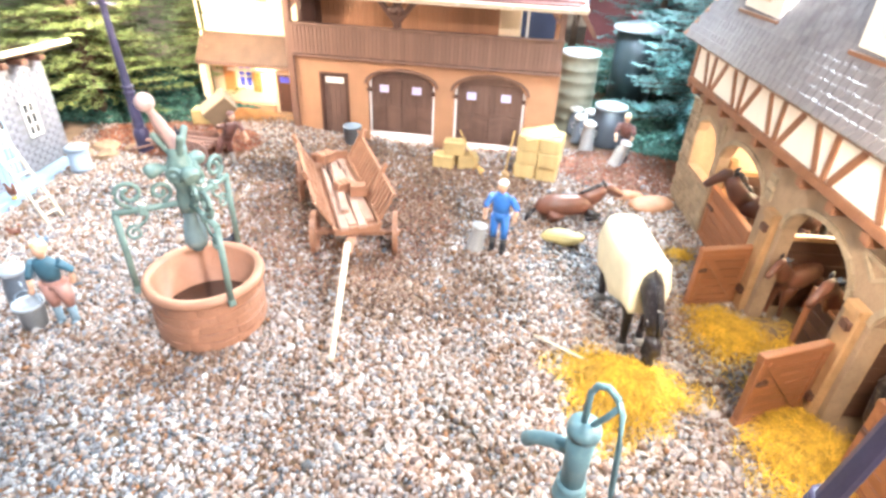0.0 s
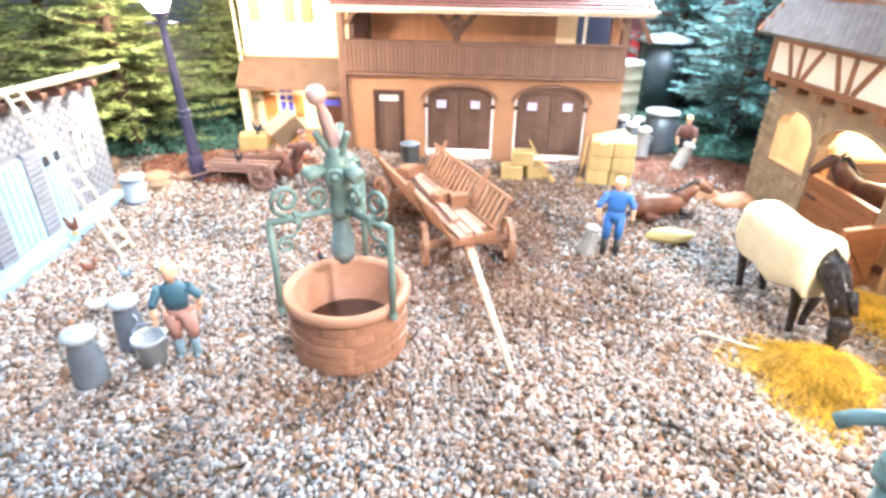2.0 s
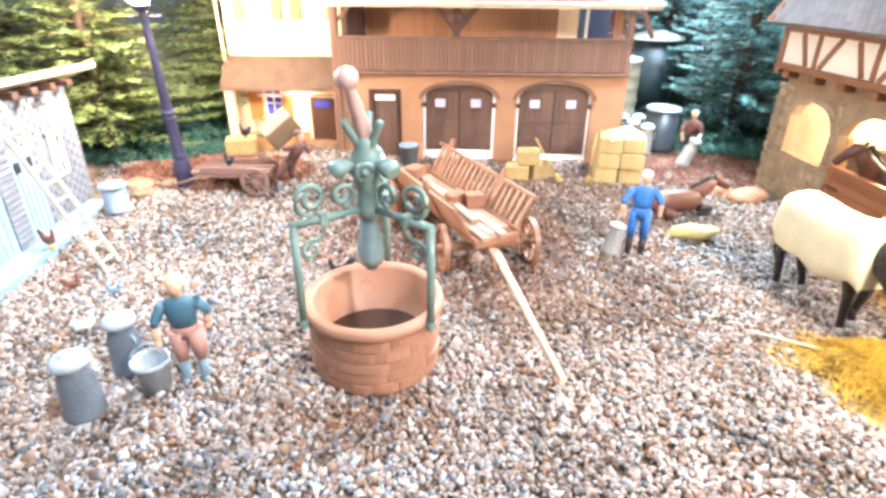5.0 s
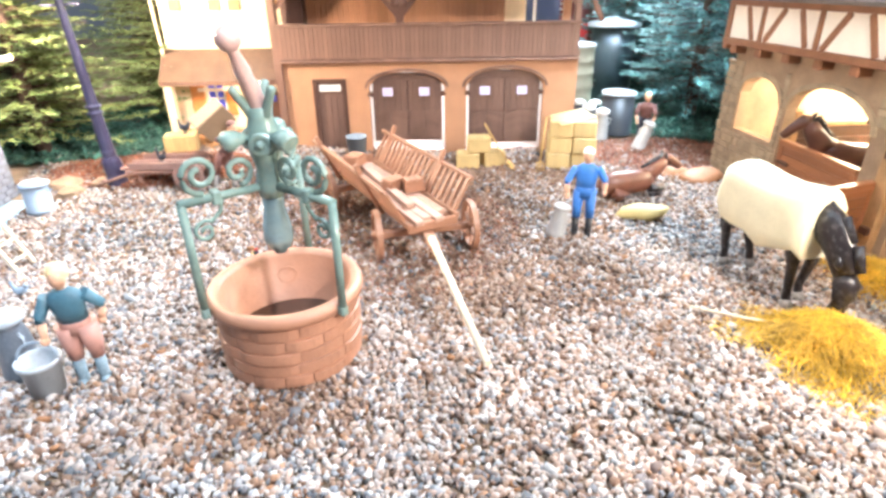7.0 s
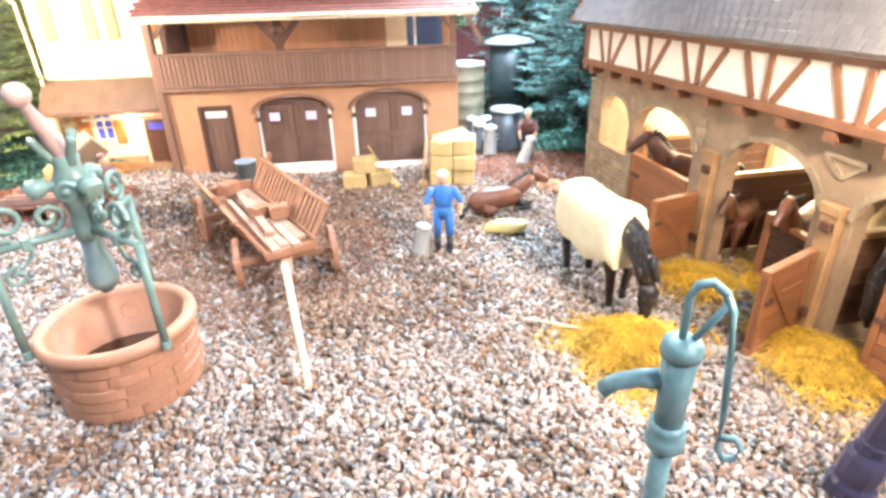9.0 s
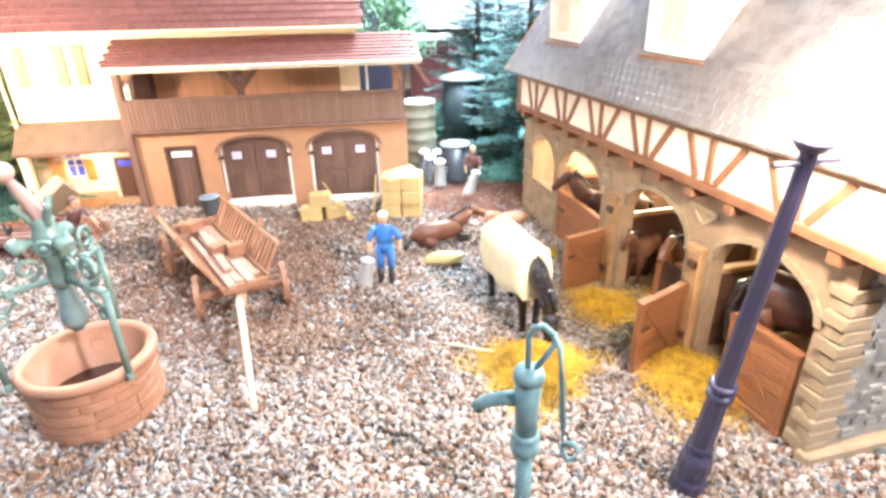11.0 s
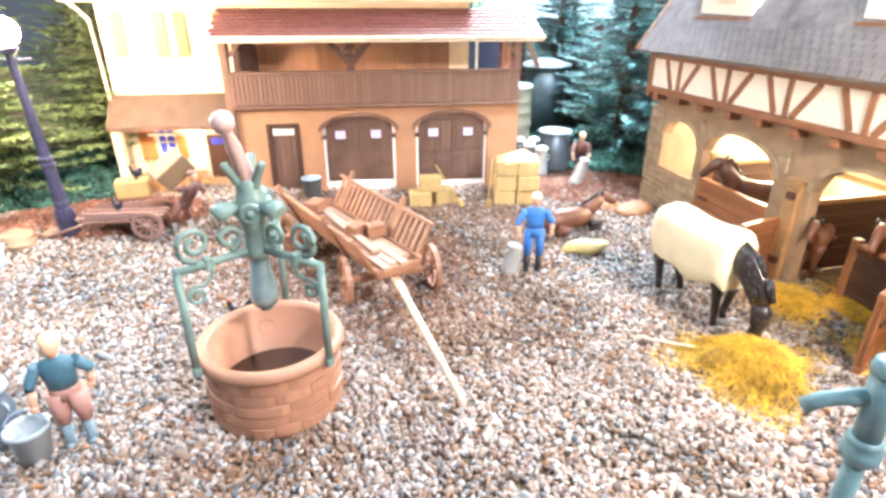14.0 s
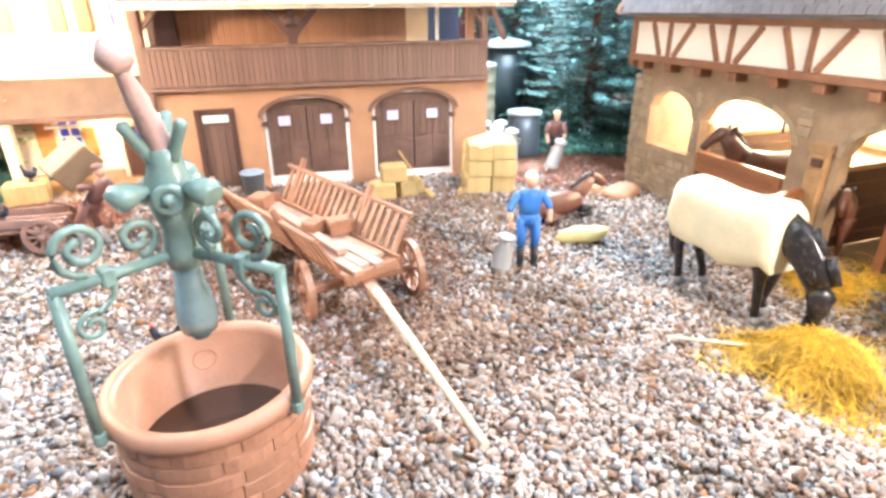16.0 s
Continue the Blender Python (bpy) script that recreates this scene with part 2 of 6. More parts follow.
def opening_wall(bm, x0, x1, z0, z1, y0, y1, openings):
    """A wall between y0 and y1 with openings (a, b, sill, spring, crown): straight or arched heads."""
    cuts = {x0, x1}
    for a, b, sill, spring, crown in openings:
        n = 12 if crown > spring else 1
        cuts |= {a + (b - a) * k / n for k in range(n + 1)}
    cuts = sorted(cuts)

    def head(o, x):
        a, b, sill, spring, crown = o
        q = min(1, abs(2 * (x - a) / (b - a) - 1))
        return spring + (crown - spring) * math.sqrt(max(0, 1 - q * q))

    def block(xa, xb, la, lb, ha, hb):
        vs = [bm.verts.new(c) for c in ((xa, y0, la), (xb, y0, lb), (xb, y0, hb), (xa, y0, ha), (xa, y1, la), (xb, y1, lb), (xb, y1, hb), (xa, y1, ha))]
        for q in ((0, 1, 2, 3), (7, 6, 5, 4), (0, 4, 5, 1), (3, 2, 6, 7), (0, 3, 7, 4), (1, 5, 6, 2)):
            bm.faces.new([vs[i] for i in q])

    for xa, xb in zip(cuts, cuts[1:]):
        mid = (xa + xb) / 2
        o = next((o for o in openings if o[0] < mid < o[1]), None)
        if o is None:
            block(xa, xb, z0, z0, z1, z1)
        else:
            if o[2] > z0:
                block(xa, xb, z0, z0, o[2], o[2])
            block(xa, xb, head(o, xa), head(o, xb), z1, z1)
    bmesh.ops.remove_doubles(bm, verts=bm.verts, dist=1e-5)
    return bm


def mesh_from(name, bm, material):
    me = bpy.data.meshes.new(name)
    bmesh.ops.recalc_face_normals(bm, faces=bm.faces)
    bm.to_mesh(me)
    bm.free()
    for one in material if isinstance(material, (list, tuple)) else [material]:
        me.materials.append(one)
    return me


def part(name, bm, material, parent, label=""):
    ob = new(name, bm if isinstance(bm, bpy.types.Mesh) else mesh_from(name, bm, material))
    ob.parent = parent
    return tagged(ob, label)


def thing(name, m, label, category, group="", kind=""):
    ob = new(name)
    ob.empty_display_size = 0.02
    ob.matrix_world = m
    return tagged(ob, label, category, group, kind)


def solo(name, bm, material, m, label, category, group="", kind=""):
    ob = new(name, mesh_from(name, bm, material))
    ob.matrix_world = m
    return tagged(ob, label, category, group, kind)


def bx(*a, **k):
    return box(bmesh.new(), *a, **k)


def step(q):
    q = min(1, max(0, q))
    return q * q * (3 - 2 * q)


def ground_z(x, y):
    return 0.018 * step((-0.05 - x) / 0.25) * step((y - 0.6) / 0.25)


def at(x, y, turn=0.0, dz=0.0):
    return pose(x, y, ground_z(x, y) + dz, 0, 0, turn)


# ---- the room and the layout board ----
bm = bmesh.new()
N = 60
grid = [[bm.verts.new((-1.6 + 3.2 * i / N, -0.7 + 3.2 * j / N, ground_z(-1.6 + 3.2 * i / N, -0.7 + 3.2 * j / N) - 0.002)) for j in range(N + 1)] for i in range(N + 1)]
for i in range(N):
    for j in range(N):
        bm.faces.new((grid[i][j], grid[i + 1][j], grid[i + 1][j + 1], grid[i][j + 1])).smooth = True
solo("ground", bm, M_GROUND, Matrix(), "brown scatter earth of the model layout", "ground", kind="structure")
for nm, b in (("wall_north", (-2.6, 2.6, 2.6, 2.7, -1, 2)), ("wall_south", (-2.6, 2.6, -1.7, -1.6, -1, 2)), ("wall_west", (-2.7, -2.6, -1.7, 2.7, -1, 2)),
              ("wall_east", (2.6, 2.7, -1.7, 2.7, -1, 2)), ("ceiling", (-2.7, 2.7, -1.7, 2.7, 2.0, 2.1)), ("floor", (-2.7, 2.7, -1.7, 2.7, -1.1, -1.0))):
    solo(nm, bx(*b), M_ROOM, Matrix(), "plain grey painted exhibition room surface", nm.split("_")[0], kind="structure")


# ---- farmhouse with the cart shed under a gallery ----
BARN = pose(-0.22, 0.905, 0, 0, 0, -4.5)
farm = thing("farmhouse", BARN, "cream and ochre model farmhouse with brown gallery, dark red roof", "house")
GATES = [(0.106, 0.206, -0.02, 0.090, 0.110), (0.235, 0.338, -0.02, 0.090, 0.112)]
DOOR = (0.035, 0.073, -0.02, 0.099, 0.099)
bm = opening_wall(bmesh.new(), -0.009, 0.382, -0.02, 0.128, 0.0, 0.006, GATES + [DOOR])
front = part("wall", bm, M_TERRACE, farm, "ochre plaster ground-floor wall")
part("wall", bx(-0.009, -0.003, 0.006, 0.20, -0.02, 0.128), M_TERRACE, farm)
part("wall", bx(0.376, 0.382, 0.006, 0.20, -0.02, 0.128), M_TERRACE, farm)
part("corner_post", bx(-0.014, -0.004, -0.006, 0.004, -0.02, 0.212, 0.001), M_BROWN, farm)
part("corner_post", bx(0.372, 0.380, -0.004, 0.004, 0.128, 0.212, 0.001), M_BROWN, farm)
part("floor_slab", bx(-0.009, 0.382, -0.004, 0.05, 0.1285, 0.134), M_BROWN, farm)
# gallery parapet of upright boards between two rails
bal = part("parapet", bx(-0.007, 0.380, -0.0035, -0.001, 0.126, 0.168), M_DARKBROWN, farm, "dark brown boarded gallery parapet")
plank = mesh_from("board", bx(-0.0027, 0.0027, -0.0022, 0.0, 0.0, 0.0385, 0.0005), M_BROWN)
for k in range(66):
    b = new("board", plank)
    b.parent, b.location = bal, (-0.003 + k * 0.00582, -0.0036, 0.1275 + 0.0004 * math.sin(k * 7.3))
part("rail", bx(-0.008, 0.381, -0.0075, 0.0, 0.1662, 0.170, 0.0006), M_BROWN, bal)
part("rail", bx(-0.008, 0.381, -0.0075, 0.0, 0.1225, 0.1265, 0.0006), M_BROWN, bal)
# gallery back wall and what shows above the parapet
gal = part("gallery_wall", opening_wall(bmesh.new(), -0.003, 0.378, 0.134, 0.232, 0.046, 0.052, [(0.288, 0.368, 0.134, 0.216, 0.216)]), M_TERRACE, farm, "brown boarded gallery back wall")
plank2 = mesh_from("board", bx(-0.0036, 0.0036, -0.0012, 0.0, 0.0, 0.092, 0.0004), mat("warm_boards", (0.36, 0.16, 0.08), 0.6, 0.15, 60, 0.3, 400, streak=(1, 1, 0.12), per_piece=0.08))
for k in range(36):
    b = new("board", plank2)
    b.parent, b.location = gal, (0.026 + k * 0.0074, 0.0459, 0.136)
part("recess_lining", bx(-0.003, 0.025, 0.020, 0.046, 0.134, 0.212), M_DARKBROWN, farm)
# flat dark sheet painted for the shade deep inside the open gallery room
part("back_room", bx(0.280, 0.376, 0.110, 0.114, 0.134, 0.23), mat("dark_blue_shade", (0.02, 0.025, 0.05), 0.7, 0.2, 40, 0), farm)
part("window_post", bx(0.327, 0.3305, 0.044, 0.048, 0.134, 0.216), M_WHITE, farm)
for x in (0.150,):
    mid = part("gallery_post", bx(x - 0.005, x + 0.005, -0.002, 0.006, 0.134, 0.212, 0.0008), M_DARKBROWN, farm, "dark carved gallery post")
    for s in (-1, 1):
        part("brace", slab(bmesh.new(), (x + s * 0.002, 0.001, 0.178), (x + s * 0.030, 0.001, 0.211), 0.007, 0.006, (0, 1, 0), 0.0006), M_DARKBROWN, mid)
    bmh = bmesh.new()
    for s in (-1, 1):
        lathe(bmh, [(0, -0.002), (0.0062, -0.002), (0.0062, 0.002), (0, 0.002)], 14, (0, 0, 0))
        bmesh.ops.transform(bmh, matrix=Matrix.Translation((x + s * 0.005, -0.003, 0.193)) @ pose(0, 0, 0, 90), verts=bmh.verts[-30:])
    part("carved_ornament", bmh, M_DARKBROWN, mid)
for x, s in ((-0.004, 1), (0.375, -1)):
    part("brace", slab(bmesh.new(), (x, 0.0, 0.188), (x + s * 0.020, 0.0, 0.211), 0.005, 0.005, (0, 1, 0), 0.0005), M_BROWN, farm)
part("strut", slab(bmesh.new(), (0.392, 0.03, 0.214), (0.425, 0.06, 0.165), 0.006, 0.006, (0, 1, 0), 0.0006), M_BROWN, farm)
# lean-to roof over the gallery
def roof_plane(x0, x1, y0, z0, y1, z1, thick):
    bm = bmesh.new()
    d = Vector((0, y1 - y0, z1 - z0)).normalized()
    n = Vector((0, -d.z, d.y)) * thick
    vs = [bm.verts.new(c) for c in ((x0, y0, z0), (x1, y0, z0), (x1, y1, z1), (x0, y1, z1))]
    ws = [bm.verts.new(v.co + n) for v in vs]
    bm.faces.new(vs[::-1]), bm.faces.new(ws)
    for i in range(4):
        j = (i + 1) % 4
        bm.faces.new((vs[i], vs[j], ws[j], ws[i]))
    return bm


def tile_rows(parent, x0, x1, y0, z0, y1, z1, rows, wide, material, joined, limit, name="tile", near_high=False, lift=0.0035):
    """Courses of overlapping tiles; the rows nearest the yard as pieces, the rest joined."""
    d = Vector((0, y1 - y0, z1 - z0))
    long_ = d.length / rows
    ang = math.degrees(math.atan2(d.z, d.y))
    tile = mesh_from(name, bx(-wide * 0.472, wide * 0.472, 0, long_ * 1.18, 0, 0.0026, 0.0003), material)
    rest, made = bmesh.new(), 0
    cols = int((x1 - x0) / wide)
    for r in range(rows):
        p = Vector((0, y0, z0)) + d * (r / rows)
        for c in range(cols + (r % 2)):
            x = x0 + (c + (0.5 if r % 2 == 0 else 0.02)) * wide
            jig = 0.0004 * math.sin(c * 12.9 + r * 78.2)
            m = Matrix.Translation((min(x, x1), p.y + jig, p.z + lift + jig * 0.4)) @ pose(0, 0, 0, ang - 9 + 900 * jig, 0, 900 * jig)
            if made < limit:
                t = new(name, tile)
                t.parent, t.matrix_local = parent, m
                made += 1
            else:
                box(rest, -wide * 0.472, wide * 0.472, 0, long_ * 1.18, 0, 0.0026, 0, m)
    if rest.verts:
        tagged(part(name + "_field", rest, joined, parent, "the remaining courses of the same tiles"), kind="stuff")


proof = part("roof", roof_plane(-0.017, 0.403, -0.024, 0.2115, 0.05, 0.240, 0.003), M_REDROOF, farm, "dark red tiled lean-to roof")
part("gutter", tube(bmesh.new(), [(-0.019, -0.027, 0.212), (0.405, -0.027, 0.212)], 0.0026, 8), M_LIGHTWOOD, proof, "pale grey gutter")
part("fascia", bx(-0.018, 0.404, -0.0245, -0.022, 0.2065, 0.2125), M_LIGHTWOOD, proof)
for k in range(6):
    part("gutter_bracket", bx(0.02 + k * 0.072, 0.0225 + k * 0.072, -0.030, -0.022, 0.2085, 0.2112), M_WHITE, proof)
part("wall_plate", bx(-0.010, 0.39, -0.004, 0.004, 0.2075, 0.2125), M_BROWN, farm)
# main block: cream upper wall, tall roof
part("upper_wall", opening_wall(bmesh.new(), -0.171, 0.318, 0.128, 0.262, 0.052, 0.058, [(-0.138, -0.106, 0.187, 0.238, 0.238), (-0.060, -0.030, 0.187, 0.238, 0.238)]), M_CREAM, farm, "cream plaster upper wall")
part("end_wall", bx(-0.171, -0.165, 0.058, 0.33, -0.02, 0.262), M_CREAM, farm)
bm = bmesh.new()
vs = [(0.312, 0.058, 0.10), (0.312, 0.33, 0.10), (0.312, 0.33, 0.262), (0.312, 0.194, 0.395), (0.312, 0.058, 0.262)]
a = [bm.verts.new(v) for v in vs]
b = [bm.verts.new((v[0] + 0.006, v[1], v[2])) for v in vs]
bm.faces.new(a), bm.faces.new(b)
for i in range(5):
    bm.faces.new((a[i], a[(i + 1) % 5], b[(i + 1) % 5], b[i]))
part("gable_wall", bm, M_CREAM, farm)
mroof = part("roof", roof_plane(-0.195, 0.326, 0.022, 0.2545, 0.196, 0.420, 0.004), M_REDROOF, farm, "tall dark red tiled main roof")
part("roof", roof_plane(0.326, -0.195, 0.372, 0.2545, 0.198, 0.420, 0.004), M_REDROOF, farm)
part("gutter", tube(bmesh.new(), [(-0.197, 0.020, 0.255), (0.328, 0.020, 0.255)], 0.0026, 8), M_CREAM, mroof, "cream gutter")
part("eaves_board", bx(-0.19, 0.322, 0.024, 0.052, 0.2525, 0.256), M_CREAM, farm)
part("downpipe", tube(bmesh.new(), [(-0.188, 0.022, 0.253), (-0.178, 0.046, 0.232), (-0.176, 0.048, 0.14), (-0.176, 0.048, 0.0)], 0.0024, 8), M_CREAM, farm, "cream rain downpipe")


def window(parent, x0, x1, z0, z1, y, pane_material, bars=(1, 2), frame_material=None, back=1):
    w = 0.0022
    white = frame_material or M_WHITE
    win = part("window", opening_wall(bmesh.new(), x0, x1, z0, z1, y - 0.0015, y + 0.002, [(x0 + w, x1 - w, z0 + w, z1 - w, z1 - w)]), white, parent)
    for k in range(bars[0]):
        x = x0 + (x1 - x0) * (k + 1) / (bars[0] + 1)
        part("glazing_bar", bx(x - 0.0008, x + 0.0008, y - 0.001, y + 0.0015, z0 + w, z1 - w), white, win)
    for k in range(bars[1]):
        z = z0 + (z1 - z0) * (k + 1) / (bars[1] + 1)
        part("glazing_bar", bx(x0 + w, x1 - w, y - 0.0012, y + 0.0013, z - 0.0008, z + 0.0008), white, win)
    ya, yb = (y + 0.0022, y + 0.0032) if back > 0 else (y - 0.0032, y - 0.0022)
    part("pane", bx(x0 + 0.001, x1 - 0.001, ya, yb, z0 + 0.001, z1 - 0.001), pane_material, win)
    return win


def shutter(parent, x0, x1, z0, z1, y):
    s = part("shutter", bx(x0, x1, y - 0.0025, y, z0, z1, 0.0005), M_SHUTTER, parent, "orange-brown window shutter")
    n = 9
    for k in range(n):
        z = z0 + 0.003 + (z1 - z0 - 0.006) * k / n
        part("slat", bx(x0 + 0.002, x1 - 0.002, y - 0.0034, y - 0.0022, z, z + (z1 - z0) / n * 0.55), M_SHUTTER, s)


for a, b in ((-0.138, -0.106), (-0.060, -0.030)):
    window(farm, a, b, 0.187, 0.238, 0.055, M_PALEPANE)
for a, b in ((-0.156, -0.140), (-0.104, -0.088), (-0.078, -0.062), (-0.028, -0.014)):
    shutter(farm, a, b, 0.184, 0.240, 0.0515)
# ground floor of the dwelling under a brown canopy
part("wall", opening_wall(bmesh.new(), -0.171, -0.009, -0.02, 0.128, 0.052, 0.058, [(-0.129, -0.103, 0.05, 0.106, 0.106), (-0.062, -0.026, -0.02, 0.078, 0.078)]), M_CREAM, farm, "cream plaster ground-floor wall")
can = part("canopy", roof_plane(-0.178, -0.012, 0.022, 0.096, 0.054, 0.134, 0.003), M_CANOPY, farm, "brown shingled canopy over the porch")
part("canopy_edge", bx(-0.178, -0.012, 0.0205, 0.0235, 0.092, 0.0985, 0.0006), M_BROWN, can)
part("porch_post", bx(-0.176, -0.164, 0.024, 0.036, -0.02, 0.098, 0.001), M_CREAM, farm)
window(farm, -0.129, -0.103, 0.05, 0.106, 0.055, M_PANE, (1, 2))
shutter(farm, -0.150, -0.131, 0.046, 0.108, 0.0515)
shutter(farm, -0.101, -0.088, 0.046, 0.082, 0.0515)
part("porch_beam", bx(-0.132, -0.012, 0.030, 0.034, 0.083, 0.087, 0.0005), M_LIGHTWOOD, farm)
dd = part("door", bx(-0.061, -0.027, 0.054, 0.057, -0.02, 0.077), M_DARKBROWN, farm, "dark brown house door")
part("fanlight", bx(-0.056, -0.032, 0.0525, 0.0538, 0.064, 0.073), M_PANE, dd, "small blue-lit fanlight")
part("base_wall", bx(-0.171, -0.066, 0.046, 0.052, -0.02, 0.028, 0.001), M_TERRACE, farm)
# yard door and the two cart gates
d = part("door", bx(0.0365, 0.0715, 0.003, 0.006, -0.02, 0.097), M_GATE, farm, "brown boarded side door")
part("door_frame", opening_wall(bmesh.new(), 0.032, 0.076, -0.02, 0.102, -0.0015, 0.004, [(0.0365, 0.0715, -0.02, 0.0975, 0.0975)]), M_DARKBROWN, d)
part("name_plate", bx(0.040, 0.068, 0.0008, 0.0028, 0.086, 0.0945, 0.0004), M_WHITE, d, "white blank plate above the door")
for k in range(4):
    part("board", bx(0.0385 + k * 0.0081, 0.0461 + k * 0.0081, 0.0018, 0.0032, -0.018, 0.083, 0.0004), M_GATE, d)
for gi, (a, b, z0, sp, cr) in enumerate(GATES):
    inset = 0.0040
    g = part("gate", opening_wall(bmesh.new(), a + inset, b - inset, 0.017 - 0.005 * gi, cr - 0.002, 0.0065, 0.009, []), M_GATE, farm, "dark brown double cart gate with small windows")
    arch = bmesh.new()
    n = 14
    for k in range(n):
        p = []
        for kk in (k, k + 1):
            q = math.pi * (1 - kk / n)
            p.append(((a + b) / 2 + (b - a + 0.008) / 2 * math.cos(q), sp + (cr - sp + 0.003) * math.sin(q)))
        slab(arch, (p[0][0], -0.001, p[0][1]), (p[1][0], -0.001, p[1][1]), 0.005, 0.0032, (0, 0, 1))
    part("arch_frame", arch, M_BROWN, g, "dark arched gate surround")
    for s in (0, 1):
        x0, x1 = (a + inset, (a + b) / 2 - 0.0005) if s == 0 else ((a + b) / 2 + 0.0005, b - inset)
        leaf = part("gate_leaf", bx(x0, x1, 0.0052, 0.0064, 0.017 - 0.005 * gi, 0.0895), M_GATE, g)
        for k in range(6):
            w = (x1 - x0) / 6
            part("board", bx(x0 + k * w + 0.0003, x0 + (k + 1) * w - 0.0003, 0.0036, 0.0054, 0.058, 0.100 if 0 < k + 6 * s < 11 else 0.094, 0.0004), M_GATE, leaf)
        cx = (x0 + x1) / 2
        for k in range(7):
            for t in (-1, 1):
                xx0, xx1 = (x0, cx) if t < 0 else (cx, x1)
                zz = 0.020 + k * 0.0056 - 0.005 * gi
                part("board", slab(bmesh.new(), (xx0 + 0.0008, 0.0046, zz if t < 0 else zz + 0.007), (xx1 - 0.0004, 0.0046, zz + 0.007 if t < 0 else zz), 0.0018, 0.0058, (0, 0, 1)), M_GATE, leaf)
        w = (0.130, 0.179, 0.260, 0.310)[gi * 2 + s]
        part("pane", bx(w - 0.007, w + 0.007, 0.002, 0.0034, 0.078, 0.0895, 0.0004), M_PALEPANE, leaf, "small pale gate window")
        part("pane_frame", opening_wall(bmesh.new(), w - 0.0085, w + 0.0085, 0.0765, 0.091, 0.0015, 0.003, [(w - 0.007, w + 0.007, 0.078, 0.0895, 0.0895)]), M_GATE, leaf)
    for x in (a + 0.001, b - 0.001):
        part("hinge", bx(x - 0.004, x + 0.004, 0.0, 0.003, 0.078, 0.084, 0.0005), M_DARKBROWN, g)
# bright white light box behind the gates: panels added to catch the bulbs
part("cart_bay_lining", bx(0.08, 0.36, 0.018, 0.020, -0.02, 0.12), M_WHITE, farm, "white panel added to catch the light behind the gates")
part("cart_bay_ceiling", bx(0.08, 0.36, 0.006, 0.020, 0.121, 0.1235), M_WHITE, farm)
for x in (0.157, 0.287):
    lamp("bay_bulb", "POINT", BARN @ Matrix.Translation((x, 0.0138, 0.05)), 0.7, (0.9, 0.92, 1.0), 0.003)

# ---- stable: stone ground floor, timber-framed upper wall, slate roof ----
STABLE = pose(0.3245, 0.250, 0, 0, 0, 90.8)
stab = thing("stable", STABLE, "half-timbered model stable with tan stone arches and slate roof", "stable")
# S0: near end of the stone storey; SU: near end of the jettied timber storey
S0, SU, S1 = 0.018, -0.012, 0.526
OPEN = [(0.436, 0.505, 0.056, 0.098, 0.120), (0.314, 0.424, -0.02, 0.096, 0.125), (0.168, 0.268, -0.02, 0.096, 0.127), (0.036, 0.136, -0.02, 0.096, 0.127)]
stone = part("wall", opening_wall(bmesh.new(), S0, S1, -0.02, 0.152, -0.012, 0.0, OPEN), M_STONE, stab, "tan rubble stone wall with arched openings")
near_end = part("end_wall", bx(S0, S0 + 0.012, -0.20, -0.012, -0.02, 0.19), M_GREYSTONE, stab, "grey rough stone end wall")
part("end_wall", bx(S1 - 0.012, S1, -0.21, -0.012, -0.02, 0.19), M_STONE, stab, "tan stone end wall")
part("wall_head", slab(bmesh.new(), (S0, -0.008, 0.157), (S1, -0.008, 0.148), 0.008, 0.012), M_STONE, stab)
# bright cream puts the stalls' yellow-white backlight into the wall colour
part("back_wall", bx(S0, S1 - 0.012, -0.212, -0.20, -0.02, 0.19), mat("stall_backlight_cream", (0.82, 0.70, 0.45), 0.7, 0.1, 30, 0.1), stab, "back wall coloured bright cream to carry the stall backlight")
part("loft_floor", bx(SU + 0.012, S1 - 0.012, -0.20, -0.012, 0.1365, 0.142), M_INFILL, stab)
part("sill_stone", bx(S0 - 0.009, S0 + 0.002, -0.20, 0.006, -0.02, 0.009, 0.0015), M_QUOIN, stab, "pale stone plinth")
# arch rings and quoins
for a, b, z0, sp, cr in OPEN:
    for k in range(12):
        p = []
        for kk in (k, k + 1):
            q = math.pi * (1 - kk / 12)
            p.append(((a + b) / 2 + (b - a + 0.005) / 2 * math.cos(q), sp + (cr - sp + 0.0025) * math.sin(q)))
        part("arch_stone", slab(bmesh.new(), (p[0][0], -0.002, p[0][1]), (p[1][0], -0.002, p[1][1]), 0.008, 0.005, (0, 0, 1)), M_QUOIN, stone)
# timber frame on corbels; the upper storey leans up a little towards its near end
LIFT = Matrix.Translation((0.545, 0, 0)) @ pose(0, 0, 0, 0, 0.7, 0) @ Matrix.Translation((-0.545, 0, 0))


def upper(name, bm, material, label=""):
    ob = part(name, bm, material, stab, label)
    ob.matrix_local = LIFT
    return ob


upper("sill_beam", bx(SU, S1 + 0.008, -0.004, 0.016, 0.1485, 0.1560, 0.001), M_TIMBER, "red-brown timber sill beam")
upper("top_beam", bx(SU, S1 + 0.008, 0.002, 0.0155, 0.1895, 0.196, 0.001), M_TIMBER)
upper("infill", bx(SU, S1 + 0.006, 0.004, 0.0125, 0.1560, 0.1895), M_INFILL, "off-white plaster infill")
upper("end_infill", bx(S1 - 0.004, S1 + 0.006, -0.20, 0.004, 0.1485, 0.196), M_INFILL)
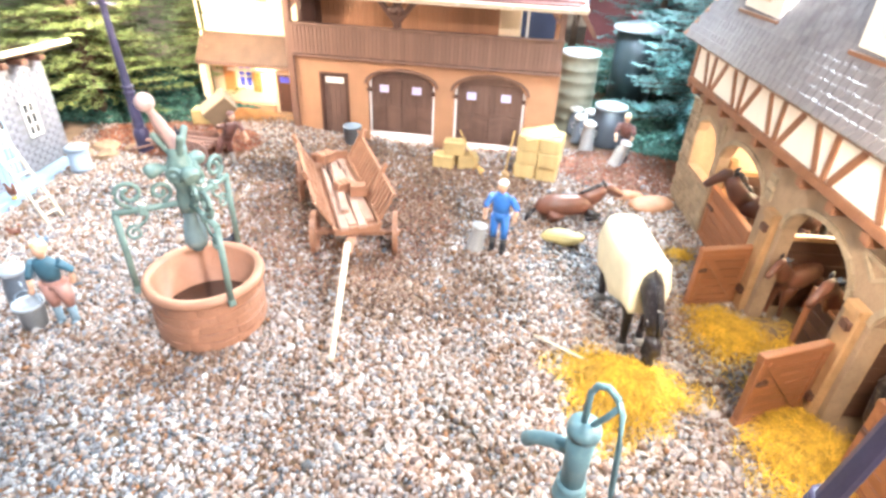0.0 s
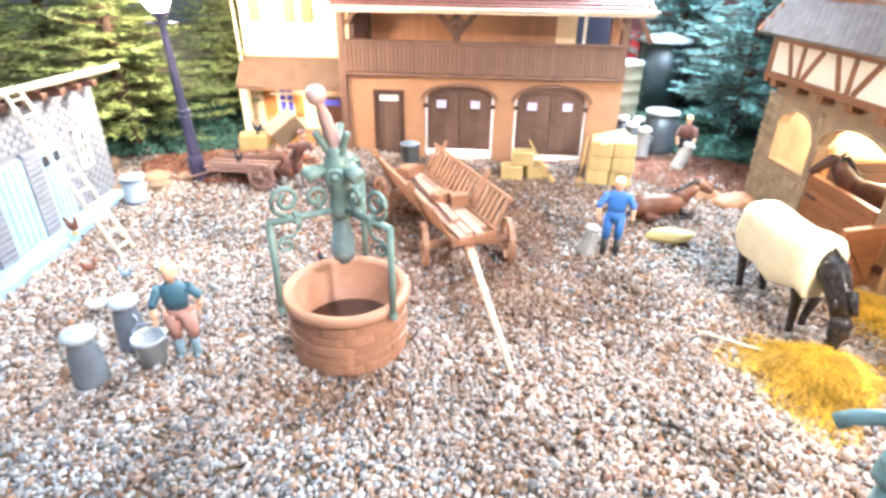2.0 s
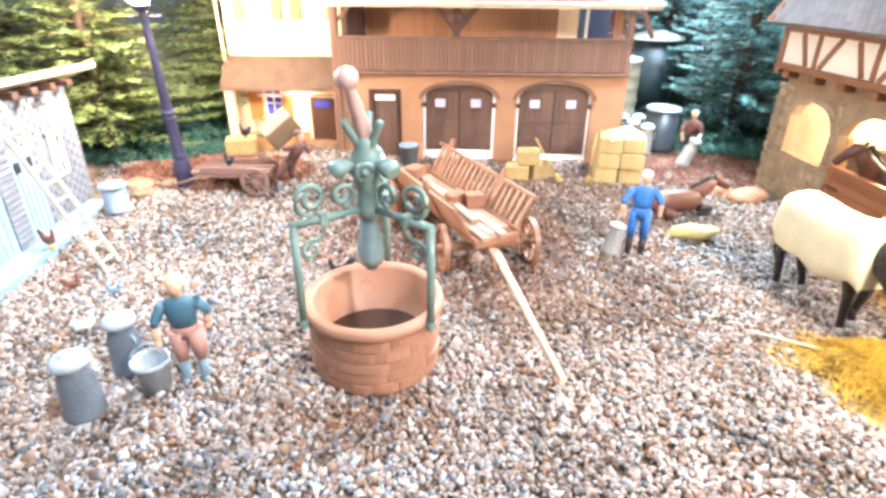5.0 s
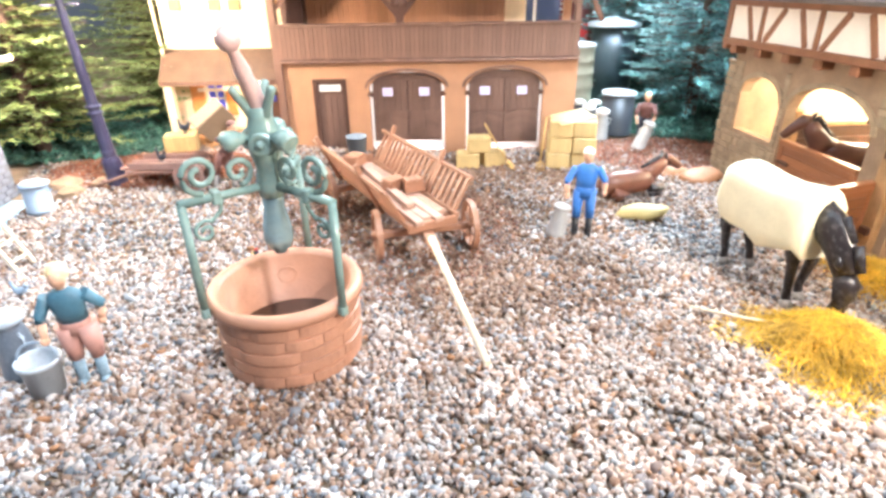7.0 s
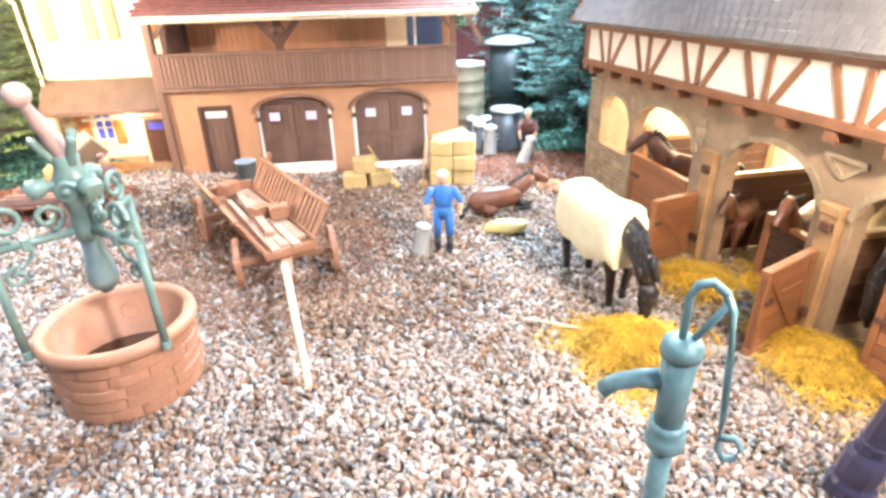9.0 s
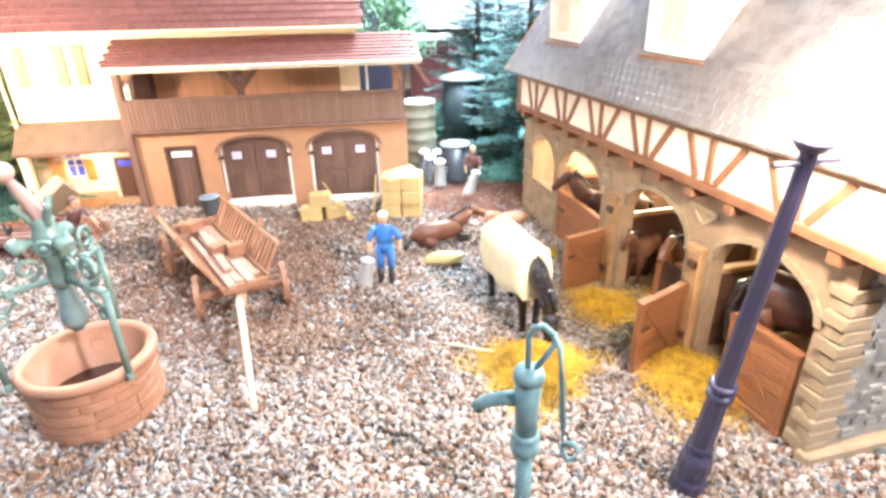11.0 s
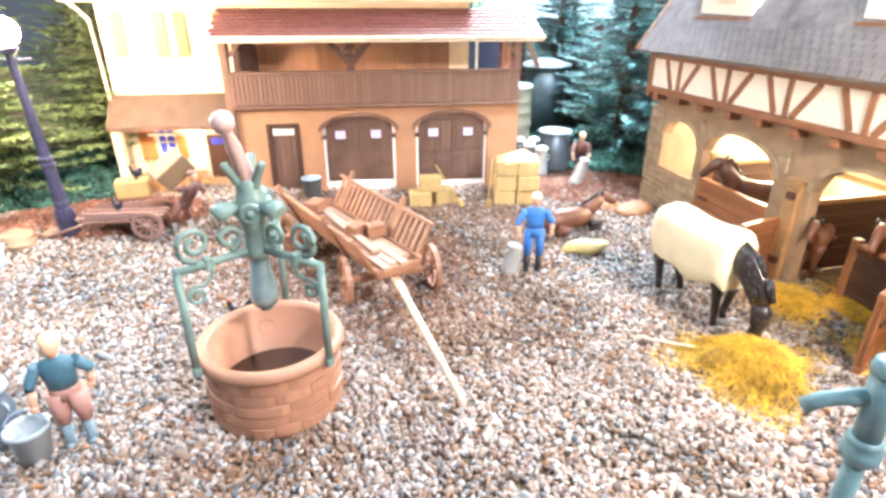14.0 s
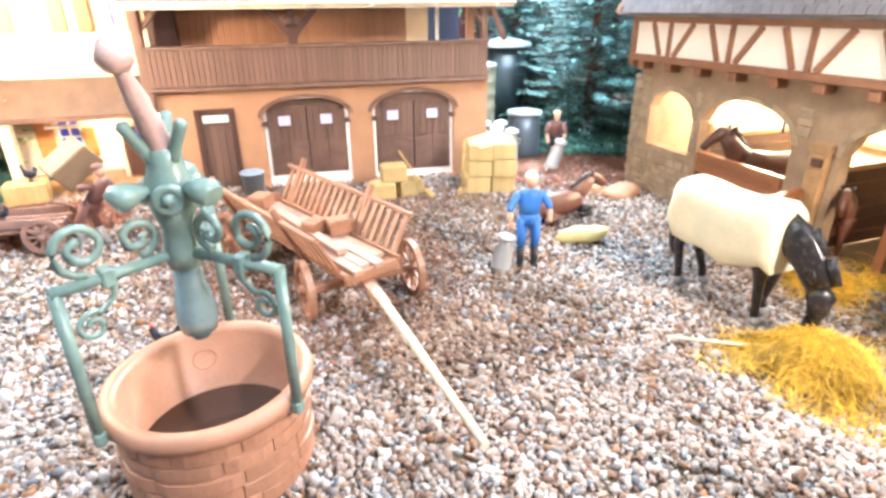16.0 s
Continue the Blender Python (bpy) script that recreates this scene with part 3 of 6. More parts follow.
upper("timber", bx(S1, S1 + 0.008, 0.006, 0.0148, 0.143, 0.192, 0.0006), M_TIMBER)
upper("timber", bx(SU - 0.002, SU + 0.006, 0.006, 0.0148, 0.1555, 0.190, 0.0006), M_TIMBER)
upper("end_infill", bx(SU, SU + 0.010, -0.20, 0.004, 0.1560, 0.196), M_INFILL)
upper("end_sill_beam", bx(SU - 0.006, SU + 0.008, -0.20, -0.0045, 0.1485, 0.1558, 0.001), M_TIMBER)
for y in (-0.05, -0.105, -0.16):
    upper("timber", bx(SU - 0.0035, SU - 0.0002, y - 0.003, y + 0.003, 0.1560, 0.194, 0.0006), M_TIMBER)
    upper("corbel", bx(SU - 0.008, SU, y + 0.022, y + 0.032, 0.1395, 0.1484, 0.001), M_TIMBER)
for k in range(6):
    x = 0.472 - k * 0.083
    upper("timber", bx(x - 0.003, x + 0.003, 0.008, 0.0145, 0.1555, 0.190, 0.0006), M_TIMBER)
    upper("timber", slab(bmesh.new(), (x + 0.028, 0.0115, 0.1895), (x + 0.0135, 0.0115, 0.156), 0.0065, 0.0052, (0, 1, 0), 0.0006), M_TIMBER)
    upper("timber", slab(bmesh.new(), (x - 0.0075, 0.0115, 0.156), (x - 0.0325, 0.0115, 0.1895), 0.0065, 0.0052, (0, 1, 0), 0.0006), M_TIMBER)
for k in range(12):
    s = 0.514 - k * 0.0445
    upper("corbel", bx(s - 0.005, s + 0.005, -0.002, 0.0145, 0.1395, 0.1487, 0.001), M_TIMBER)
# posts beside the arches
for s in (0.284, 0.150):
    p = part("post", bx(s - 0.008, s + 0.008, -0.010, 0.006, -0.02, 0.102, 0.0012), M_POST, stab, "pale brown timber gate post")
    part("post_block", bx(s - 0.009, s + 0.009, -0.010, 0.0075, 0.096, 0.104, 0.001), M_POST, p)
    for z in (0.018, 0.085):
        part("hinge", bx(s - 0.006, s + 0.003, 0.005, 0.0095, z, z + 0.007, 0.0006), M_DARKBROWN, p)
# roof with two dormers
EAVE_Y, EAVE_Z, RIDGE_Y, RIDGE_Z = 0.028, 0.198, -0.100, 0.376
sroof = upper("roof", roof_plane(SU - 0.01, S1 + 0.022, EAVE_Y, EAVE_Z, RIDGE_Y, RIDGE_Z, 0.004), M_SLATE_J, "grey-brown slate roof")
upper("roof", roof_plane(SU - 0.01, S1 + 0.022, -0.228, EAVE_Z, RIDGE_Y, RIDGE_Z, 0.004), M_SLATE_J)
part("barge_board", slab(bmesh.new(), (S1 + 0.021, EAVE_Y, EAVE_Z + 0.001), (S1 + 0.021, RIDGE_Y, RIDGE_Z + 0.001), 0.003, 0.007, (1, 0, 0)), M_TIMBER, sroof)
bm = bmesh.new()
a = [bm.verts.new(v) for v in ((S1, 0.004, 0.192), (S1, -0.20, 0.192), (S1, RIDGE_Y, RIDGE_Z - 0.004))]
b = [bm.verts.new((S1 - 0.008, v.co.y, v.co.z)) for v in a]
bm.faces.new(a), bm.faces.new(b)
for i in range(3):
    bm.faces.new((a[i], a[(i + 1) % 3], b[(i + 1) % 3], b[i]))
part("gable", bm, M_INFILL, stab)
for s, w in ((0.428, 0.041), (0.222, 0.041)):
    dm = part("dormer", bx(s - w, s + w, -0.072, 0.0015, 0.226, 0.294, 0.0008), M_INFILL, sroof, "off-white dormer with a small slate roof")
    # the small slate roof is coloured pale to hold the glare on it
    part("dormer_roof", roof_plane(s - w - 0.006, s + w + 0.006, 0.008, 0.292, -0.072, 0.312, 0.003), M_LIGHTWOOD, dm)
    part("dormer_shutter", bx(s - 0.014, s + 0.014, 0.0015, 0.0035, 0.252, 0.282, 0.0005), M_LIGHTWOOD, dm)
    part("dormer_sill", bx(s - w - 0.002, s + w + 0.002, -0.002, 0.0055, 0.2365, 0.2395), M_TIMBER, dm)

# ---- shed of grey brick with pale blue doors ----
SHED = pose(-0.505, 0.797, 0, 0, 0, -90)
shed = thing("shed", SHED, "grey brick model shed with pale blue doors and flat roof", "shed")
swall = part("wall", opening_wall(bmesh.new(), 0.036, 0.45, -0.02, 0.138, -0.006, 0.0, [(0.072, 0.094, 0.050, 0.093, 0.093)]), M_MORTAR, shed, "grey-pink brick wall")
bm = bmesh.new()
va = [bm.verts.new((0.036, y, z)) for y, z in ((-0.006, -0.02), (-0.006, 0.138), (-0.15, 0.086), (-0.15, -0.02))]
vb = [bm.verts.new((0.042, v.co.y, v.co.z)) for v in va]
bm.faces.new(va), bm.faces.new(vb)
for i in range(4):
    bm.faces.new((va[i], va[(i + 1) % 4], vb[(i + 1) % 4], vb[i]))
part("end_wall", bm, M_MORTAR, shed)
sr = part("roof", bx(-0.04, 0.43, -0.17, 0.020, 0.0, 0.006, 0.001, pose(0.036, 0, 0.1425, 0, -3.0, 0) @ pose(0, 0, 0, 20, 0, 0)), M_LIGHTWOOD, shed, "pale flat board roof")
for k in range(12):
    part("rafter", bx(0.046 + k * 0.030, 0.056 + k * 0.030, -0.004, 0.016, 0.1365 + 0.0014 * k, 0.1425 + 0.0016 * k, 0.0006), M_DARKBROWN, sr)
part("plinth", bx(0.040, 0.45, 0.0, 0.026, -0.02, 0.009, 0.001), M_BLUEPAINT, shed, "pale blue concrete plinth")
window(shed, 0.072, 0.094, 0.050, 0.093, 0.0005, M_BLACK, (1, 2), back=-1)
part("window_hood", bx(0.069, 0.097, -0.001, 0.0035, 0.0935, 0.097), M_SHEDBRICK, shed)
for a, b in ((0.128, 0.163), (0.186, 0.232), (0.27, 0.32)):
    dr = part("door", bx(a, b, 0.0, 0.0035, 0.008, 0.094, 0.0006), M_BLUEPAINT, shed, "pale blue boarded door")
    for k in range(5):
        w = (b - a) / 5
        part("board", bx(a + k * w + 0.0004, a + (k + 1) * w - 0.0004, 0.0034, 0.0046, 0.010, 0.092, 0.0003), M_BLUEPAINT, dr)
    if a < 0.15:
        for x in (a + 0.004, b - 0.012):
            part("pane", bx(x, x + 0.008, 0.0047, 0.0054, 0.076, 0.086), M_BLACK, dr, "small black door window")
for a in (0.163, 0.232):
    pr = part("brick_pier", bx(a + 0.001, a + 0.022, 0.0, 0.004, 0.008, 0.098), M_MORTAR, shed)
    for k in range(15):
        part("brick", bx(a, a + 0.023, 0.0005, 0.006, 0.0095 + k * 0.0059, 0.0142 + k * 0.0059, 0.0006), M_SHEDBRICK, pr)
brick = mesh_from("brick", bx(-0.0062, 0.0062, 0.0, 0.0012, 0, 0.0046, 0.0004), M_SHEDBRICK)
brick_rest = bmesh.new()
made = 0
for r in range(23):
    z = -0.002 + r * 0.0060
    for c in range(30):
        x = 0.0435 + c * 0.0137 + (0.0068 if r % 2 else 0)
        if any(a - 0.008 < x < b + 0.008 and z < h for a, b, h in ((0.070, 0.096, 0.096), (0.128, 0.163, 0.094), (0.163, 0.255, 0.098), (0.27, 0.32, 0.094))) and not (z < 0.046 and x < 0.1):
            continue
        if c < 19 and made < 300:
            b = new("brick", brick)
            b.parent, b.location = swall, (x, 0, z)
            made += 1
        else:
            box(brick_rest, x - 0.0062, x + 0.0062, 0, 0.0012, z, z + 0.0046)
if brick_rest.verts:
    tagged(part("brickwork", brick_rest, M_SHEDBRICK, swall, "the remaining bricks of the same wall"), kind="stuff")

# ---- gravel ----
def gravel(name, x0, x1, y0, y1, size, count, material, label, seed, zone):
    """Loose angular stones in one mesh, scattered over a stretch of the yard."""
    rng = np.random.default_rng(seed)
    g = (1 + 5 ** 0.5) / 2
    base = np.array([(-1, g, 0), (1, g, 0), (-1, -g, 0), (1, -g, 0), (0, -1, g), (0, 1, g), (0, -1, -g), (0, 1, -g), (g, 0, -1), (g, 0, 1), (-g, 0, -1), (-g, 0, 1)]) / math.hypot(1, g)
    tri = np.array([(0, 11, 5), (0, 5, 1), (0, 1, 7), (0, 7, 10), (0, 10, 11), (1, 5, 9), (5, 11, 4), (11, 10, 2), (10, 7, 6), (7, 1, 8),
                    (3, 9, 4), (3, 4, 2), (3, 2, 6), (3, 6, 8), (3, 8, 9), (4, 9, 5), (2, 4, 11), (6, 2, 10), (8, 6, 7), (9, 8, 1)])
    x, y = rng.uniform(x0, x1, count), rng.uniform(y0, y1, count)
    wave = 0.5 + 0.5 * np.sin(31 * x + 17 * y) * np.sin(23 * y - 19 * x + 1.7)
    bump = lambda cx, cy, rx, ry: np.clip(1.25 - ((x - cx) / rx) ** 2 - ((y - cy) / ry) ** 2, 0, 1)
    brown = np.maximum.reduce([bump(-0.047, 0.734, 0.26, 0.22), bump(-0.007, 0.533, 0.13, 0.10), 0.8 * bump(-0.155, 0.382, 0.07, 0.035), 0.7 * bump(0.271, 0.798, 0.12, 0.10), 0.25 + 0 * x]) * (0.55 + 0.6 * wave)
    # grey patches paint the horse's shadow and the cool-lit left foreground
    grey = np.maximum.reduce([bump(-0.290, 0.247, 0.30, 0.13), bump(0.183, 0.577, 0.075, 0.055), bump(0.296, 0.441, 0.03, 0.025), 0.8 * bump(-0.341, 0.670, 0.10, 0.06), 0.18 + 0 * x]) * (0.4 + 0.6 * wave)
    u = rng.uniform(0, 1, count)
    kind = np.where(u < brown, 1, np.where(u < brown + grey, 2, 0))
    keep = (np.hypot(x + 0.164, y - 0.450) > 0.043) & (kind == zone) & ~((x < -0.478) & (y < 0.76)) & ~((x > 0.324) & (y > 0.262))
    x, y = x[keep], y[keep]
    n = len(x)
    st = lambda q: np.clip(q, 0, 1) ** 2 * (3 - 2 * np.clip(q, 0, 1))
    z = 0.018 * st((-0.05 - x) / 0.25) * st((y - 0.6) / 0.25)
    s = size * rng.lognormal(0, 0.28, (n, 1)) * rng.uniform(0.7, 1.3, (n, 3)) * np.array([1.1, 1.1, 0.62])
    v = base[None] * (1 + rng.uniform(-0.42, 0.42, (n, 12, 1)))
    q = rng.normal(size=(n, 4))
    q /= np.linalg.norm(q, axis=1)[:, None]
    w, a, b, c = q.T
    rot = np.stack([1 - 2 * (b * b + c * c), 2 * (a * b - c * w), 2 * (a * c + b * w), 2 * (a * b + c * w), 1 - 2 * (a * a + c * c), 2 * (b * c - a * w),
                    2 * (a * c - b * w), 2 * (b * c + a * w), 1 - 2 * (a * a + b * b)], 1).reshape(n, 3, 3)
    v = np.einsum("nij,nkj->nki", rot, v * s[:, None, :])
    v += np.stack([x, y, z + rng.uniform(-0.3, 0.5, n) * size], 1)[:, None, :]
    me = bpy.data.meshes.new(name)
    me.vertices.add(n * 12)
    me.vertices.foreach_set("co", v.astype(np.float32).ravel())
    f = (tri[None] + (np.arange(n) * 12)[:, None, None]).reshape(-1)
    me.loops.add(len(f))
    me.loops.foreach_set("vertex_index", f.astype(np.int32))
    me.polygons.add(len(f) // 3)
    me.polygons.foreach_set("loop_start", np.arange(0, len(f), 3, dtype=np.int32))
    me.update(calc_edges=True)
    me.materials.append(material)
    return tagged(new(name, me), label, "gravel", kind="stuff")


for zone, (material, label) in enumerate(((M_GRAVEL, "pale mixed gravel of the farmyard"), (M_GRAVEL_BROWN_SHADE, "brown mixed gravel round the hay cart, darkened for the cart's shade"), (M_GRAVEL_GREY_SHADE, "grey mixed gravel of the farmyard, with shadow patches in its colour"))):
    gravel("gravel", -0.52, 0.40, 0.15, 0.60, 0.00178, 86000, material, label, 1, zone)
    gravel("gravel", -0.52, 0.36, 0.60, 0.92, 0.0017, 36000, material, label, 2, zone)

# ---- lamps of the yard ----
M_GLOBE = glow("lit_lamp_globe", (1.0, 0.85, 0.65), 800)
M_GLOBE_BRIGHT = glow("bright_lamp_globe", (1.0, 0.87, 0.68), 620)


def street_lamp(m, height, label, globe):
    st_ = thing("street_lamp", m, label, "street lamp", "street lamps of the yard")
    part("base", lathe(bmesh.new(), [(0, 0), (0.0112, 0), (0.0112, 0.010), (0.0096, 0.013), (0.0104, 0.022), (0.0098, 0.030), (0.0082, 0.034), (0, 0.034)], 12, smooth=False), M_LAMPPOST, st_)
    pole = part("pole", lathe(bmesh.new(), [(0, 0.034), (0.0072, 0.034), (0.0062, 0.075), (0.0057, 0.085), (0.0046, height * 0.7), (0.0038, height), (0, height)], 10, smooth=False), M_LAMPPOST, st_)
    for z in (0.040, 0.083, 0.090):
        part("ring", lathe(bmesh.new(), [(0.005, z - 0.002), (0.0078, z - 0.0014), (0.0078, z + 0.0014), (0.005, z + 0.002)], 12), M_LAMPPOST, pole)
    part("ladder_bar", tube(bmesh.new(), [(-0.018, 0, height - 0.006), (0.018, 0, height - 0.006)], 0.0014, 8), M_LAMPPOST, st_)
    part("collar", lathe(bmesh.new(), [(0, height), (0.006, height), (0.009, height + 0.004), (0.009, height + 0.0065), (0, height + 0.007)], 14), M_LAMPPOST, st_)
    part("globe", lathe(bmesh.new(), [(0, 0)] + [(0.014 * math.sin(q), 0.014 - 0.014 * math.cos(q)) for q in [math.pi * k / 8 for k in range(1, 8)]] + [(0, 0.028)], 14, (0, 0, height + 0.006)), globe, st_, "lit warm white glass globe")
    return st_


street_lamp(at(-0.402, 0.772, 0, -0.002) @ pose(0, 0, 0, 0, -2.5, 0), 0.196, "dark violet-black street lamp with glowing globe near the shed", M_GLOBE)
street_lamp(pose(0.234, 0.267, 0, 7, 0, 0), 0.232, "dark violet-black street lamp with glowing globe near the stable", M_GLOBE_BRIGHT)
# bulbs of the lit rooms
lamp("porch_bulb", "POINT", BARN @ Matrix.Translation((-0.075, 0.038, 0.088)), 0.12, WARM, 0.004)
for s in (0.46, 0.36, 0.22):
    lamp("stall_bulb", "POINT", STABLE @ Matrix.Translation((s, -0.15, 0.122)), (1.5 if s > 0.4 else 0.7) if s > 0.3 else 0.05, (1.0, 0.90, 0.68), 0.006)
# the nearest stall stays dim
lamp("stall_bulb", "POINT", STABLE @ Matrix.Translation((0.09, -0.17, 0.122)), 0.03, (1.0, 0.78, 0.42), 0.006)

# ---- well ----
M_WELL = mat("terracotta_plastic", (0.41, 0.20, 0.125), 0.5, 0.12, 60, 0.2, 400, dirt=(0.30, 0.14, 0.08))
M_WELLBRICK = mat("terracotta_block", (0.41, 0.20, 0.125), 0.5, 0.12, 60, 0.25, 400, per_piece=0.06)
M_VERDI = mat("green_patina_metal", (0.17, 0.25, 0.225), 0.26, 0.2, 80, 0.2, 400, dirt=(0.30, 0.28, 0.20))
M_PINK = mat("pinkish_plastic", (0.55, 0.36, 0.32), 0.4, 0.15, 60, 0.2)
M_WATER = mat("dark_water", (0.05, 0.03, 0.025), 0.08, 0.1, 40, 0.1, 60)
well = thing("well", pose(-0.164, 0.450, 0, 0, 0, 0) @ Matrix.Scale(1.035, 4), "round terracotta block well with green wrought-iron frame", "well")
shaft = part("shaft", lathe(bmesh.new(), [(0.0405, -0.002), (0.0415, 0.0), (0.0425, 0.042), (0.0462, 0.0435), (0.047, 0.047), (0.0455, 0.0505), (0.0405, 0.0505), (0.0385, 0.048), (0.0375, 0.012), (0, 0.012)], 48), M_WELL, well, "hollow terracotta shaft with rounded rim")
part("water", lathe(bmesh.new(), [(0.0376, 0.0), (0.0376, 0.0145), (0, 0.0145)], 32), M_WATER, well, "dark glossy water")
part("boss", tube(bmesh.new(), [(0.0058 * math.cos(2 * math.pi * k / 24), 0.0058 * math.sin(2 * math.pi * k / 24), 0) for k in range(25)], 0.0005, 6), M_WELL, well).matrix_local = pose(-0.0065, 0.0374, 0.034, 90, 0, 10)
course_rng = random.Random(31)
for r in range(5):
    cuts, q = [], course_rng.uniform(0, 0.4)
    while q < 2 * math.pi - 0.25:
        cuts.append(q)
        q += course_rng.uniform(0.34, 0.72)
    cuts.append(cuts[0] + 2 * math.pi)
    for q0, q1 in zip(cuts, cuts[1:]):
        bmk, rows = bmesh.new(), []
        proud = course_rng.uniform(0.0002, 0.0013)
        steps = max(3, int((q1 - q0) / 0.11))
        z0 = 0.0015 + r * 0.0082
        for k in range(steps + 1):
            qq = q0 + 0.006 + (q1 - q0 - 0.012) * k / steps
            end = 0.2 if k in (0, steps) else 1.0
            ring = []
            for rad, z in ((0.0422, 0.0), (0.0430 + proud * end, 0.0006), (0.0431 + proud * end, 0.0040), (0.0430 + proud * end, 0.0074), (0.0422, 0.0080)):
                ring.append(bmk.verts.new((rad * math.sin(qq), -rad * math.cos(qq), z0 + z)))
            rows.append(ring)
        for u, w in zip(rows, rows[1:]):
            for i in range(4):
                bmk.faces.new((u[i], w[i], w[i + 1], u[i + 1]))
        bmk.faces.new(rows[0]), bmk.faces.new(list(reversed(rows[-1])))
        part("block", bmk, M_WELLBRICK, shaft)


def spiral(cx, cz, r0, turns, start, side=1, n=22):
    out = []
    for k in range(n + 1):
        q = start + side * turns * 2 * math.pi * k / n
        r = r0 * (1 - 0.72 * k / n)
        out.append((cx + r * math.cos(q), 0, cz + r * math.sin(q)))
    return out


for ang in (-42, -148, 80):
    dirx = math.radians(ang)
    arm = part("arm", tube(bmesh.new(), [(0.049, 0, 0.046), (0.049, 0, 0.1125)], 0.0024, 10), M_VERDI, well, "green iron post with scrolled arm")
    arm.matrix_local = pose(0, 0, 0, 0, 0, ang)
    part("foot", bx(0.0465, 0.0515, -0.0026, 0.0026, 0.043, 0.0495, 0.001), M_VERDI, arm)
    part("rail", tube(bmesh.new(), [(0.0505, 0, 0.1125), (0.004, 0, 0.1125)], 0.0024, 10), M_VERDI, arm)
    part("scroll", tube(bmesh.new(), spiral(0.037, 0.126, 0.0105, 1.5, -math.pi / 2, 1), 0.0017, 8), M_VERDI, arm)
    part("scroll", tube(bmesh.new(), spiral(0.017, 0.124, 0.008, 1.3, -math.pi / 2, -1), 0.0017, 8), M_VERDI, arm)
    part("scroll", tube(bmesh.new(), [(0.028, 0, 0.111), (0.030, 0, 0.104), (0.036, 0, 0.099)] + spiral(0.0395, 0.0945, 0.0062, 1.3, 2.0, -1), 0.0012, 8), M_VERDI, arm)
    part("clasp", bx(0.0285, 0.0335, -0.0034, 0.0034, 0.1085, 0.1165, 0.0008), M_VERDI, arm)
    part("leaf", tube(bmesh.new(), [(0.004, 0, 0.136), (0.010, 0, 0.141), (0.015, 0, 0.1415), (0.0195, 0, 0.1405), (0.0225, 0, 0.139)], [(0.0022, 0.0020), (0.0030, 0.0022), (0.0062, 0.0045), (0.0066, 0.0056), (0.0050, 0.0045)], 10), M_VERDI, arm)
    part("crown_spike", tube(bmesh.new(), [(0.002, 0, 0.149), (0.0065, 0, 0.156), (0.0112, 0, 0.1640), (0.0128, 0, 0.1668), (0.0134, 0, 0.1678)], [0.0034, 0.0026, 0.0024, 0.0026, 0.0012], 10), M_VERDI, arm)
hub = part("hub", lathe(bmesh.new(), [(0, 0.106), (0.0068, 0.106), (0.0078, 0.112), (0.0074, 0.117), (0.0064, 0.122), (0.0070, 0.126), (0.0088, 0.132), (0.0096, 0.141), (0.0078, 0.147), (0.0066, 0.151), (0.0072, 0.156), (0, 0.158)], 16), M_VERDI, well, "green cast centre piece with rosettes")
for q in (-90, 30, 150):
    bmr = lathe(bmesh.new(), [(0.0062, -0.001), (0.0064, 0.0022), (0.0052, 0.0034), (0.0034, 0.0022), (0.0024, 0.0022), (0.0020, 0.0046), (0, 0.0052)], 16)
    part("rosette", bmr, M_VERDI, hub).matrix_local = pose(0.0084 * math.cos(radians(q)), 0.0084 * math.sin(radians(q)), 0.138, 90, 0, q + 90)
part("hanging_bell", lathe(bmesh.new(), [(0, 0.110), (0.0040, 0.109), (0.0062, 0.104), (0.0060, 0.099), (0.0072, 0.094), (0.0086, 0.086), (0.0088, 0.080), (0.0076, 0.0745), (0.0045, 0.0725), (0.0040, 0.0705), (0, 0.070)], 20), mat("glossy_grey_green_metal", (0.26, 0.36, 0.38), 0.10, 0.15, 60, 0.1, 300, metal=0.5), well, "glossy grey-green hanging bell")
fin = part("finial", lathe(bmesh.new(), [(0.0058, 0.156), (0.0045, 0.163), (0.0052, 0.166), (0.0040, 0.173), (0.0045, 0.177), (0.0028, 0.186), (0.0032, 0.190), (0, 0.190)], 12), M_PINK, well, "pinkish spire with a ball on top")
part("ball", blob(bmesh.new(), (0, 0, 0.1945), (0.0066, 0.0066, 0.0066)), M_PINK, fin)
fin.matrix_local = Matrix.Translation((0, 0, 0.156)) @ pose(0, 0, 0, 20, -11, 0) @ Matrix.Translation((0, 0, -0.156))

# ---- hay cart with ladder sides ----
M_CART = mat("red_brown_cart_wood", (0.36, 0.175, 0.105), 0.45, 0.18, 60, 0.25, 400)
M_CARTBOARD = mat("pale_brown_planks", (0.44, 0.27, 0.20), 0.5, 0.15, 60, 0.25, 400, per_piece=0.12)


